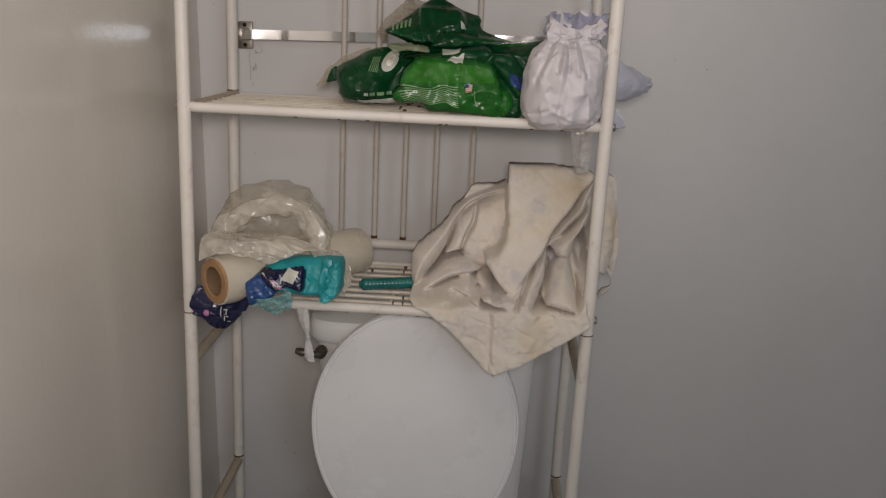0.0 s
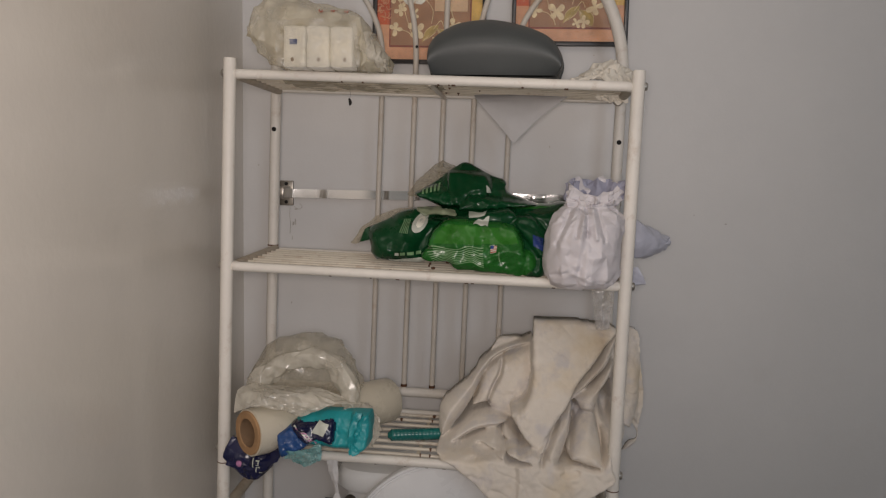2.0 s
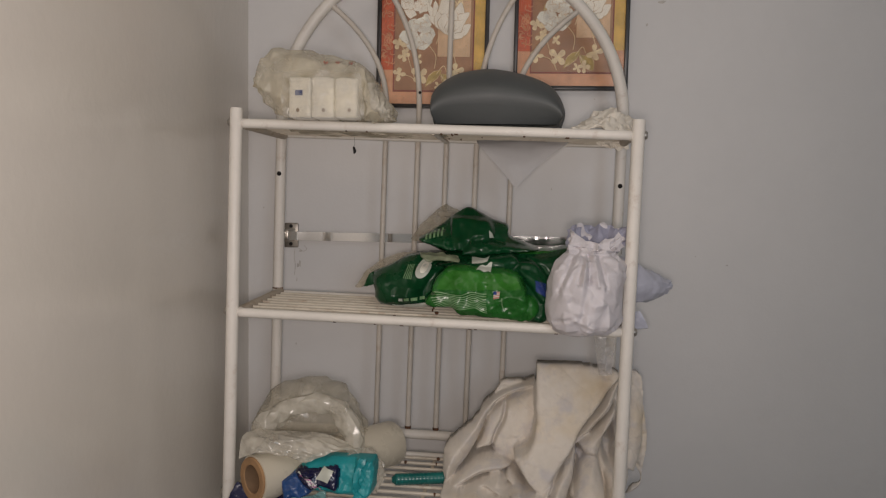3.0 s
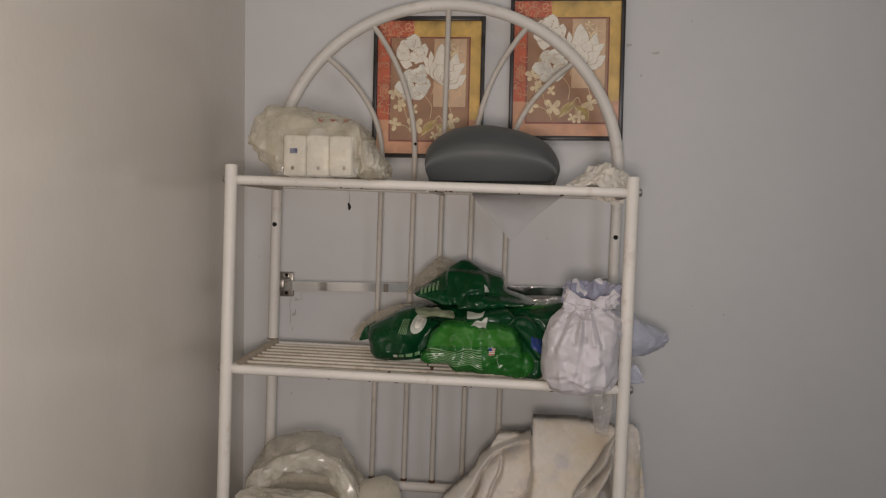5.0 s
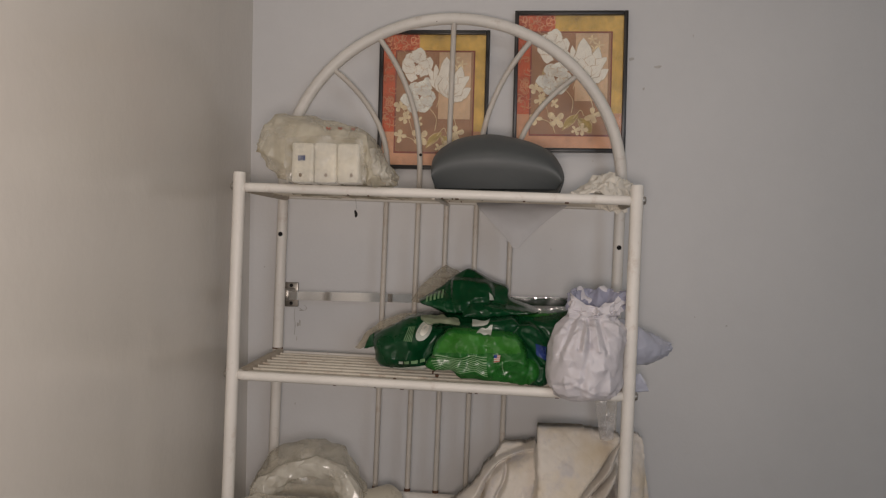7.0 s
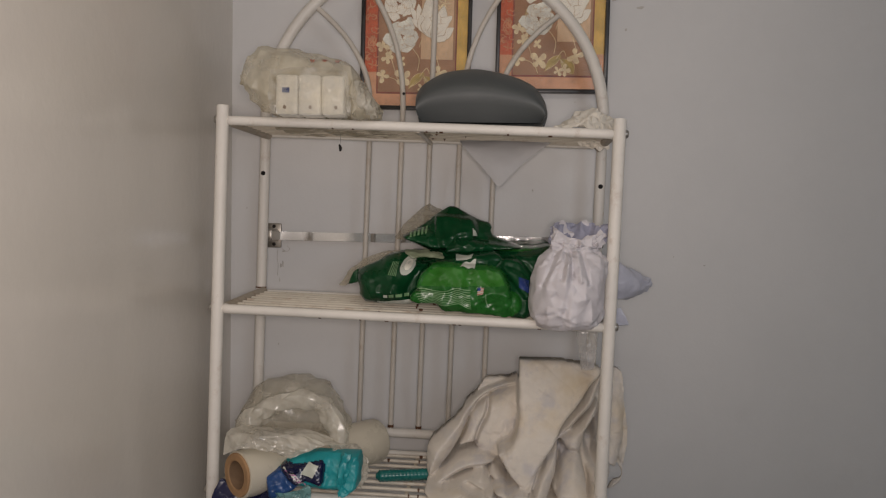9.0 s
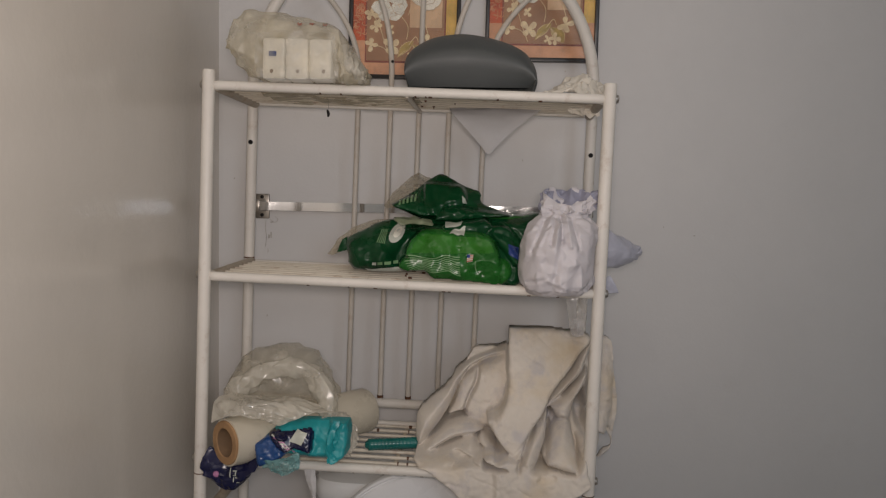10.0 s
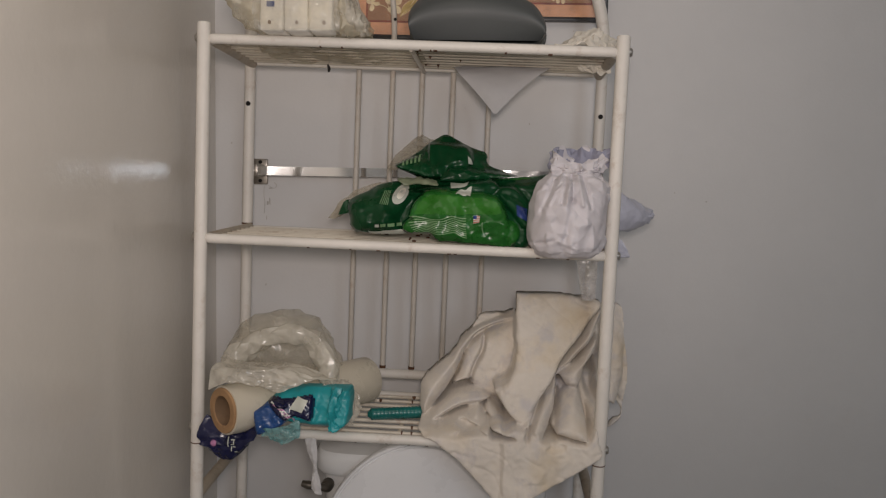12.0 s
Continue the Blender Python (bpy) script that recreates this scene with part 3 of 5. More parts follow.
M_NAVY_B = material("mid_blue_print", (0.02, 0.075, 0.24), 0.25, vary=0.3, scale=30, bump=0.4, bump_scale=50)
M_PINK = material("pink_print", (0.52, 0.22, 0.40), 0.3, vary=0.35, scale=90)
M_SMUDGE = material("wall_smudge", (0.57, 0.54, 0.50), 0.8, vary=0.3, scale=60)

for one in (M_GREEN_D, M_GREEN_B, M_GREEN_M):
    one.node_tree.nodes["Principled BSDF"].inputs["Specular IOR Level"].default_value = 0.3

# ---- pictures on the wall ----
M_ART_RED = material("art_red", (0.682, 0.138, 0.055), 0.45, vary=0.3, scale=38, fine=110, stain=(0.55, 0.27, 0.16), stain_amount=0.7, stain_scale=60, bump=0.1)
M_ART_GOLD = material("art_gold", (0.82, 0.52, 0.13), 0.4, vary=0.3, scale=26, fine=120, stain=(0.40, 0.25, 0.08), stain_amount=0.75, stain_scale=34, bump=0.1)
M_ART_PINK = material("art_pink", (0.90, 0.44, 0.25), 0.45, vary=0.28, scale=30, fine=120, stain=(0.62, 0.40, 0.26), stain_amount=0.6, stain_scale=50)
M_ART_MAUVE = material("art_mauve", (0.46, 0.245, 0.135), 0.45, vary=0.25, scale=16, fine=80, stain=(0.40, 0.27, 0.13), stain_amount=0.8, stain_scale=15)
M_ART_BEIGE = material("art_beige", (0.80, 0.55, 0.34), 0.45, vary=0.22, scale=18, fine=90)
M_ART_EDGE = material("art_edge", (0.32, 0.09, 0.06), 0.45, vary=0.3, scale=40)
M_ART_WHITE = material("art_white", (0.95, 0.89, 0.77), 0.5, vary=0.06, scale=60, fine=160, stain=(0.62, 0.50, 0.34), stain_amount=0.35, stain_scale=90)
M_ART_GREY = material("art_grey_white", (0.90, 0.85, 0.75), 0.5, vary=0.2, scale=70)
M_ART_CREAM = material("art_cream", (0.95, 0.73, 0.46), 0.5, vary=0.2, scale=70)
M_ART_LEAF = material("art_leaf", (0.56, 0.40, 0.13), 0.5, vary=0.3, scale=70)
M_ART_RIM = material("art_rim", (0.74, 0.57, 0.38), 0.5, vary=0.3, scale=60)


def clear_glass():
    """Thin picture glass: see-through with a faint sheen."""
    m = bpy.data.materials.new("picture_glass")
    m.use_nodes = True
    n, l = m.node_tree.nodes, m.node_tree.links
    clear, gloss, mix = n.new("ShaderNodeBsdfTransparent"), n.new("ShaderNodeBsdfGlossy"), n.new("ShaderNodeMixShader")
    gloss.inputs["Roughness"].default_value, mix.inputs[0].default_value = 0.12, 0.035
    l.new(clear.outputs[0], mix.inputs[1])
    l.new(gloss.outputs[0], mix.inputs[2])
    l.new(mix.outputs[0], n["Material Output"].inputs["Surface"])
    return m


M_GLAZE = clear_glass()

W, HT = 0.2115, 0.266


def art(u, v):
    """A place in the picture from fractions across and down, in the picture's own metres."""
    return (u - 0.5) * W, HT - v * HT


def petal(top, shade, base, tip, width, y, seed, ruffle=0.10):
    """A painted petal from base to tip, with a ruffled edge, a darker rim and a few darker strokes along it."""
    r = random.Random(seed)
    (x0, z0), (x1, z1) = art(*base), art(*tip)
    d = Vector((x1 - x0, 0, z1 - z0))
    side = Vector((d.z, 0, -d.x)).normalized()
    bend = r.uniform(-0.12, 0.12) * d.length
    p = [r.uniform(0, 6.28) for _ in range(3)]

    def at(f, s, yy, grow=1.0):
        w = width * grow * (math.sin(math.pi * min(1, f) ** 1.25) ** 0.7 if 0 < f < 1 else 0.0)
        w *= 1 + ruffle * (math.sin(9 * f + p[0]) + 0.7 * math.sin(17 * f + p[1] + s))
        return Vector((x0, yy, z0)) + d * f * (1 + 0.03 * (grow - 1)) + side * (s * w + bend * math.sin(math.pi * f))

    for bm, yy, grow in ((top, y, 1.0), (shade, y + 0.00008, 1.13)):
        rows = [[bm.verts.new(at(k / 12, s, yy, grow)) for s in (-1, 0, 1)] for k in range(13)]
        for a, b in zip(rows, rows[1:]):
            for k in (0, 1):
                bm.faces.new((a[k], a[k + 1], b[k + 1], b[k]))
    for k in range(3):
        s, f0, f1 = r.uniform(-0.65, 0.65), r.uniform(0.05, 0.25), r.uniform(0.45, 0.8)
        line = [at(f0 + (f1 - f0) * i / 5, s, y - 0.00006) for i in range(6)]
        w = width * 0.05
        rows = [(shade.verts.new(q - side * w * (1 - i / 5)), shade.verts.new(q + side * w * (1 - i / 5) + side * 0.00002)) for i, q in enumerate(line)]
        for a, b in zip(rows, rows[1:]):
            shade.faces.new((a[0], a[1], b[1], b[0]))


def bloom(u, v, rings, seed):
    """A rose: rings of (count, reach, width, start) petals round its heart, the inner ones on top."""
    top, shade = fresh(), fresh()
    r = random.Random(seed)
    y = -0.0092
    for count, reach, width, start in rings:
        for k in range(count):
            a = start + 6.283 * k / count + r.uniform(-0.2, 0.2)
            ln = reach * r.uniform(0.85, 1.12)
            y -= 0.00009
            petal(top, shade, (u + 0.2 * ln * math.sin(a) / W, v - 0.2 * ln * math.cos(a) / HT), (u + ln * math.sin(a) / W, v - ln * math.cos(a) / HT), width * r.uniform(0.85, 1.15), y, seed * 31 + len(top.verts), 0.16)
    return top, shade


def petals(bm, u, v, count, length, width, y, start=0.0, jitter=0.15, seed=0):
    """A small flower of plain rounded petals."""
    rnd = random.Random(seed)
    cx, cz = art(u, v)
    for k in range(count):
        a = start + 2 * math.pi * k / count + rnd.uniform(-jitter, jitter)
        ln, wd = length * rnd.uniform(0.85, 1.15), width * rnd.uniform(0.85, 1.15)
        yy = y - 0.00012 * k
        ring = []
        for j in range(14):
            t = 2 * math.pi * j / 14
            along = ln * (0.5 - 0.5 * math.cos(t))
            side = wd * math.sin(t) * (0.55 + 0.45 * (0.5 - 0.5 * math.cos(t))) * (1 + 0.14 * math.sin(3 * t + k))
            ring.append(bm.verts.new((cx + along * math.sin(a) + side * math.cos(a), yy, cz + along * math.cos(a) - side * math.sin(a))))
        bm.faces.new(ring)
    return bm


def flat(bm, u0, v0, u1, v1, y):
    (x0, z1), (x1, z0) = art(u0, v0), art(u1, v1)
    return box(bm, x0, y, z0, x1, y + 0.0006, z1)


def flower_picture(at, turn, label):
    p = thing("flower_picture", at, label, "picture", "flower pictures on the wall", turn=(0, turn, 0))
    fr = fresh()
    e = 0.0075
    box(fr, -W / 2, -0.016, 0, -W / 2 + e, 0, HT, 0.001)
    box(fr, W / 2 - e, -0.016, 0, W / 2, 0, HT, 0.001)
    box(fr, -W / 2 + e, -0.0155, 0, W / 2 - e, 0, e, 0.001)
    box(fr, -W / 2 + e, -0.0155, HT - e, W / 2 - e, 0, HT, 0.001)
    part("frame", fr, M_BLACK, p, "thin black frame", local=True)
    art_sheet = part("artwork", flat(fresh(), 0.03, 0.025, 0.97, 0.975, -0.006), M_ART_PINK, p, "printed floral artwork in red and gold", local=True)

    def bit(name, bm, mat):
        part(name, bm, mat, art_sheet, local=True)

    bit("panel", flat(flat(fresh(), 0.035, 0.025, 0.36, 0.14, -0.0068), 0.035, 0.14, 0.145, 0.73, -0.0068), M_ART_RED)
    bit("panel", flat(flat(fresh(), 0.36, 0.025, 0.965, 0.14, -0.0068), 0.87, 0.14, 0.965, 0.72, -0.0068), M_ART_GOLD)
    bit("border", flat(fresh(), 0.145, 0.14, 0.87, 0.885, -0.0072), M_ART_EDGE)
    bit("panel", flat(fresh(), 0.158, 0.15, 0.857, 0.872, -0.0078), M_ART_MAUVE)
    bit("panel", flat(fresh(), 0.545, 0.155, 0.835, 0.635, -0.0083), M_ART_BEIGE)
    # scroll ornaments on the red panel
    rnd = random.Random(5)
    for k in range(80):
        u, v = (rnd.uniform(0.05, 0.345), rnd.uniform(0.035, 0.13)) if k < 36 else (rnd.uniform(0.055, 0.13), rnd.uniform(0.16, 0.7))
        x, z = art(u, v)
        turn_ = rnd.uniform(0, 6.28)
        sc = sweep(fresh(), [(x + 0.009 * f * math.cos(turn_ + 3.2 * f), -0.0070, z + 0.009 * f * math.sin(turn_ + 3.2 * f)) for f in (0.15, 0.4, 0.65, 0.85, 1.0)], 0.0009, 5)
        bit("scroll", sc, M_ART_PINK)
    # stems and leaves
    for line in (((0.38, 0.86), (0.33, 0.76), (0.305, 0.70), (0.27, 0.62), (0.21, 0.55)), ((0.37, 0.83), (0.31, 0.78), (0.21, 0.76)), ((0.47, 0.56), (0.53, 0.63), (0.52, 0.72)), ((0.53, 0.55), (0.55, 0.50)), ((0.54, 0.76), (0.60, 0.70), (0.63, 0.74)), ((0.68, 0.60), (0.72, 0.70))):
        pts = curve([(art(u, v)[0], -0.0086, art(u, v)[1]) for u, v in line], 12)
        bit("stem", sweep(fresh(), pts, 0.0008, 5), M_ART_CREAM)
    for base, tip, wd in (((0.44, 0.85), (0.585, 0.73), 0.0065), ((0.57, 0.755), (0.70, 0.86), 0.0100), ((0.25, 0.45), (0.33, 0.40), 0.005)):
        top, shade = fresh(), fresh()
        petal(top, shade, base, tip, wd, -0.0087, 3)
        bit("leaf", top, M_ART_LEAF)
        bit("leaf_shade", shade, M_ART_CREAM)
    for k, (u, v, sz) in enumerate(((0.195, 0.545, 1.0), (0.24, 0.63, 0.9), (0.385, 0.77, 1.3), (0.20, 0.76, 1.0), (0.71, 0.735, 1.2), (0.37, 0.655, 0.7), (0.62, 0.835, 0.9), (0.56, 0.845, 0.7), (0.28, 0.57, 0.8))):
        bit("small_flower", petals(fresh(), u, v, 4, 0.0135 * sz, 0.0052 * sz, -0.0088, 0.4 + k, jitter=0.25, seed=10 + k), M_ART_CREAM)
    for k, (u, v) in enumerate(((0.69, 0.20), (0.75, 0.24), (0.71, 0.27))):
        bit("small_flower", petals(fresh(), u, v, 5, 0.010, 0.0016, -0.0087, 0.3 * k, seed=90 + k), M_ART_CREAM)
    # two roses and the large magnolia
    top, shade = bloom(0.335, 0.245, ((6, 0.032, 0.0110, 0.2), (6, 0.024, 0.0095, 0.7), (5, 0.016, 0.0070, 0.1), (3, 0.009, 0.0045, 0.5)), 5)
    bit("rose", top, M_ART_WHITE)
    bit("rose_shade", shade, M_ART_RIM)
    top, shade = bloom(0.375, 0.475, ((6, 0.036, 0.0125, 0.5), (6, 0.027, 0.0105, 0.1), (5, 0.018, 0.0080, 0.9), (3, 0.009, 0.0045, 0.2)), 8)
    bit("rose", top, M_ART_GREY)
    bit("rose_shade", shade, M_ART_RIM)
    top, shade = fresh(), fresh()
    for k, (tu, tv, wd) in enumerate(((0.735, 0.265, 0.0085), (0.46, 0.275, 0.0060), (0.525, 0.255, 0.0065), (0.805, 0.335, 0.0085), (0.82, 0.415, 0.0080), (0.615, 0.205, 0.0120), (0.70, 0.50, 0.0070), (0.47, 0.36, 0.0060), (0.77, 0.46, 0.0080), (0.545, 0.33, 0.0080), (0.69, 0.32, 0.0110), (0.76, 0.39, 0.0085), (0.60, 0.34, 0.0090), (0.66, 0.39, 0.0075))):
        petal(top, shade, (0.635, 0.485), (0.635 + 1.10 * (tu - 0.635), 0.485 + 1.06 * (tv - 0.485)), 1.18 * wd, -0.0096 - 0.00018 * k, 70 + k, 0.12)
    bit("magnolia", top, M_ART_WHITE)
    bit("magnolia_shade", shade, M_ART_RIM)
    glass = part("glazing", box(fresh(), -W / 2 + e, -0.0135, e, W / 2 - e, -0.0128, HT - e), M_GLAZE, p, local=True)
    glass.visible_shadow = False
    return p


flower_picture((-0.034, 1.5985, 1.486), 0.6, "framed floral print, white flowers on red and gold, hung lower")
flower_picture((0.2255, 1.5985, 1.521), 0.3, "framed floral print, white flowers on red and gold, hung higher")


class Relief:
    """A crumpled sheet body seen from the front: overlapping rounded folds on one surface, closed at the back."""

    def __init__(self, x0, x1, z0, z1, step, warp, seed):
        self.xs, self.zs = np.arange(x0, x1, step), np.arange(z0, z1, step)
        self.gx, self.gz = np.meshgrid(self.xs, self.zs, indexing="ij")
        self.seed = seed
        soft = [[[noise.noise(Vector((x * 30, z * 30, k + seed))) for z in self.zs] for x in self.xs] for k in (2.0, 9.0)]
        self.wx, self.wz = self.gx + warp * np.array(soft[0]), self.gz + warp * np.array(soft[1])
        self.front = np.full(self.gx.shape, 9.0)
        self.mat = np.zeros(self.gx.shape, int)

    def inside(self, points, turns=3):
        ring = [p[:2] for p in curve(points + points[:1], turns * len(points))] if turns > 1 else points + points[:1]
        far, odd = np.full(self.gx.shape, 9.0), np.zeros(self.gx.shape, bool)
        for (ax, az), (bx, bz) in zip(ring, ring[1:]):
            ex, ez = bx - ax, bz - az
            f = np.clip(((self.wx - ax) * ex + (self.wz - az) * ez) / max(ex * ex + ez * ez, 1e-12), 0, 1)
            far = np.minimum(far, np.hypot(self.wx - ax - f * ex, self.wz - az - f * ez))
            if az != bz:
                odd ^= ((az > self.wz) != (bz > self.wz)) & (self.wx < ax + (self.wz - az) / (bz - az) * ex)
        return np.where(odd, far, -far)

    def fold(self, y_top, y_low, drop, radius, points, mat=0, fade=0.0, rim=0):
        d = self.inside(points)
        heights = [p[1] for p in points]
        e = 1 - np.clip(d / radius, 0, 1)
        y = y_low + (y_top - y_low) * (self.gz - min(heights)) / (max(heights) - min(heights)) + drop * e ** 1.8
        over = (d > 0) & (y < self.front)
        self.front = np.where(over, y, self.front)
        self.mat = np.where(over, np.where(d > fade * (1.2 + 40 * (self.wx - self.gx + self.wz - self.gz)), mat, rim), self.mat)

    def mesh(self, back, slack, slack_scale, crease, crease_scale):
        area = self.front < 8
        for _ in range(2):
            full = np.where(area, self.front, 0)
            tot, num = full * 2, area * 2.0
            for ax in (0, 1):
                for sh in (-1, 1):
                    tot, num = tot + np.roll(full, sh, ax), num + np.roll(area, sh, ax)
            self.front = np.where(area, tot / np.maximum(num, 1), 9.0)
        bm = bmesh.new()
        near, rear = {}, {}
        for i, j in zip(*np.nonzero(area)):
            x, z = self.xs[i], self.zs[j]
            p = Vector((x, z, self.seed * 0.1))
            y = self.front[i, j] + slack * noise.fractal(p * slack_scale, 0.8, 2.0, 3) + crease * (abs(noise.noise(p * crease_scale)) + 0.6 * abs(noise.noise(p * crease_scale * 2.1 + Vector((3, 7, 1)))) - 0.35)
            near[i, j], rear[i, j] = bm.verts.new((x, y, z)), bm.verts.new((x, max(y + 0.004, back), z))
        edge = set()
        for i, j in near:
            q = [(i, j), (i + 1, j), (i + 1, j + 1), (i, j + 1)]
            if all(k in near for k in q):
                bm.faces.new([near[k] for k in q]).material_index = int(self.mat[i, j])
                bm.faces.new([rear[k] for k in q[::-1]])
                edge.update(zip(q, q[1:] + q[:1]))
        rim = [(a, b) for a, b in edge if (b, a) not in edge]
        for a, b in sorted(rim):
            bm.faces.new((near[b], near[a], rear[a], rear[b])).material_index = int(self.mat[a])
        ring = sorted({k for pair in rim for k in pair})
        for _ in range(8):
            bmesh.ops.smooth_vert(bm, verts=[d[k] for k in ring for d in (near, rear)], factor=0.5, use_axis_x=True, use_axis_y=False, use_axis_z=True)
        bmesh.ops.delete(bm, geom=[v for v in bm.verts if not v.link_faces], context="VERTS")
        return bm


# ---- bottom shelf: cream cloth ----
def crumpled_towel():
    """A heap of cloth: overlapping folds, each a rounded sheet that leans back, on one cloth surface."""
    step = 0.0016
    xs, zs = np.arange(0.008, 0.372, step), np.arange(0.744, 1.072, step)
    gx, gz = np.meshgrid(xs, zs, indexing="ij")
    shape = gx.shape
    soft = np.array([[(noise.noise(Vector((x * 28, z * 28, 2.0))), noise.noise(Vector((x * 28, z * 28, 9.0))), noise.fractal(Vector((x * 34, z * 34, 5.0)), 0.8, 2.0, 3),
                       abs(noise.noise(Vector((x * 22 + z * 26, z * 16 - x * 14, 3.0))))) for z in zs] for x in xs])
    wx, wz = gx + 0.0028 * soft[..., 0], gz + 0.0028 * soft[..., 1]
    front = np.full(shape, 9.0)
    area = np.zeros(shape, bool)

    def inside(points):
        """How deep each place of the grid lies within an outline; negative outside."""
        ring = [p[:2] for p in curve(points + points[:1], 5 * len(points))]
        far, odd = np.full(shape, 9.0), np.zeros(shape, bool)
        for (ax, az), (bx, bz) in zip(ring, ring[1:]):
            ex, ez = bx - ax, bz - az
            f = np.clip(((wx - ax) * ex + (wz - az) * ez) / max(ex * ex + ez * ez, 1e-12), 0, 1)
            far = np.minimum(far, np.hypot(wx - ax - f * ex, wz - az - f * ez))
            if az != bz:
                odd ^= ((az > wz) != (bz > wz)) & (wx < ax + (wz - az) / (bz - az) * ex)
        return np.where(odd, far, -far)

    def fold(y_top, y_low, drop, radius, points):
        nonlocal front, area
        d = inside(points) - (0.0012 if drop > 0.015 else 0.0)
        heights = [p[1] for p in points]
        lo, hi = min(heights), max(heights)
        e = 1 - np.clip(d / radius, 0, 1)
        y = y_low + (y_top - y_low) * (gz - lo) / (hi - lo) + drop * (0.75 * e ** 1.9 + 0.25 * (1 - np.sqrt(np.clip(1 - e * e, 0, 1))))
        front = np.where(d > 0, np.minimum(front, y), front)
        area |= d > 0

    # what fills the heap behind the front folds
    fold(1.33, 1.285, 0.010, 0.010, [(0.170, 0.915), (0.300, 0.925), (0.304, 0.858), (0.170, 0.858)])
    fold(1.345, 1.345, 0.010, 0.010, [(0.036, 0.862), (0.060, 0.885), (0.170, 0.900), (0.175, 0.860)])
    # rear hump
    fold(1.43, 1.4, 0.041, 0.039, [(0.069, 0.943), (0.082, 0.975), (0.098, 0.991), (0.114, 1.014), (0.143, 1.018), (0.176, 1.017), (0.19, 1.005), (0.186, 0.951), (0.116, 0.931)])
    # wide lobe
    fold(1.345, 1.275, 0.046, 0.029, [(0.02, 0.908), (0.028, 0.922), (0.047, 0.94), (0.076, 0.966), (0.102, 0.99), (0.133, 1.008), (0.175, 1.025), (0.182, 1.006), (0.142, 0.999), (0.111, 0.983), (0.099, 0.965), (0.084, 0.938), (0.072, 0.909), (0.051, 0.885), (0.035, 0.864), (0.025, 0.867), (0.02, 0.888)])
    # sunken sheet
    fold(1.355, 1.325, 0.016, 0.013, [(0.095, 0.963), (0.111, 0.979), (0.142, 0.998), (0.182, 1.012), (0.184, 0.938), (0.162, 0.891), (0.118, 0.892), (0.107, 0.902), (0.098, 0.909), (0.084, 0.906), (0.071, 0.901), (0.078, 0.922)])
    # flat panel
    fold(1.325, 1.238, 0.010, 0.008, [(0.168, 1.051), (0.175, 1.059), (0.236, 1.058), (0.302, 1.049), (0.283, 1.016), (0.254, 0.98), (0.235, 0.952), (0.215, 0.915), (0.197, 0.89), (0.181, 0.871), (0.164, 0.882), (0.146, 0.906), (0.139, 0.92), (0.159, 0.934), (0.169, 0.96), (0.169, 1.024)])
    # side fold
    fold(1.345, 1.29, 0.027, 0.018, [(0.304, 1.041), (0.311, 1.026), (0.292, 0.986), (0.266, 0.955), (0.241, 0.937), (0.225, 0.916), (0.234, 0.946), (0.256, 0.974), (0.284, 1.009)])
    # side fold
    fold(1.33, 1.285, 0.022, 0.016, [(0.304, 0.992), (0.29, 0.957), (0.278, 0.935), (0.268, 0.916), (0.249, 0.916), (0.24, 0.928), (0.238, 0.94), (0.266, 0.956), (0.288, 0.98)])
    # low lobe
    fold(1.285, 1.196, 0.041, 0.022, [(0.236, 0.923), (0.233, 0.9), (0.223, 0.88), (0.21, 0.851), (0.193, 0.851), (0.18, 0.863), (0.174, 0.875), (0.193, 0.895), (0.214, 0.916), (0.232, 0.937)])
    # low lobe
    fold(1.285, 1.194, 0.035, 0.021, [(0.247, 0.919), (0.268, 0.919), (0.274, 0.898), (0.278, 0.87), (0.276, 0.855), (0.263, 0.855), (0.24, 0.859), (0.225, 0.864), (0.223, 0.876), (0.233, 0.897)])
    # edge fold
    fold(1.3, 1.225, 0.022, 0.016, [(0.277, 0.895), (0.303, 0.907), (0.3, 0.878), (0.293, 0.862), (0.283, 0.849), (0.28, 0.873)])
    # shaded back
    fold(1.385, 1.34, 0.016, 0.016, [(0.297, 1.029), (0.329, 1.039), (0.349, 1.017), (0.342, 0.895), (0.315, 0.86), (0.284, 0.872), (0.279, 0.91), (0.302, 0.963)])
    # outer fold
    fold(1.4, 1.36, 0.027, 0.021, [(0.33, 1.034), (0.346, 1.025), (0.351, 0.978), (0.359, 0.943), (0.356, 0.889), (0.351, 0.85), (0.339, 0.836), (0.321, 0.83), (0.33, 0.849), (0.346, 0.856), (0.34, 0.876), (0.323, 0.897), (0.325, 0.933), (0.336, 0.96)])
    # front roll
    fold(1.295, 1.262, 0.030, 0.017, [(0.029, 0.864), (0.049, 0.882), (0.075, 0.898), (0.109, 0.907), (0.137, 0.897), (0.12, 0.886), (0.088, 0.879), (0.067, 0.869), (0.047, 0.858), (0.032, 0.854)])
    # front roll
    fold(1.275, 1.25, 0.027, 0.016, [(0.066, 0.868), (0.089, 0.879), (0.115, 0.889), (0.125, 0.879), (0.133, 0.864), (0.128, 0.855), (0.102, 0.865), (0.081, 0.862)])
    # front roll
    fold(1.245, 1.205, 0.030, 0.016, [(0.021, 0.862), (0.029, 0.867), (0.053, 0.866), (0.071, 0.869), (0.099, 0.877), (0.121, 0.87), (0.134, 0.864), (0.111, 0.859), (0.088, 0.856), (0.076, 0.848), (0.063, 0.844), (0.046, 0.849), (0.03, 0.855)])
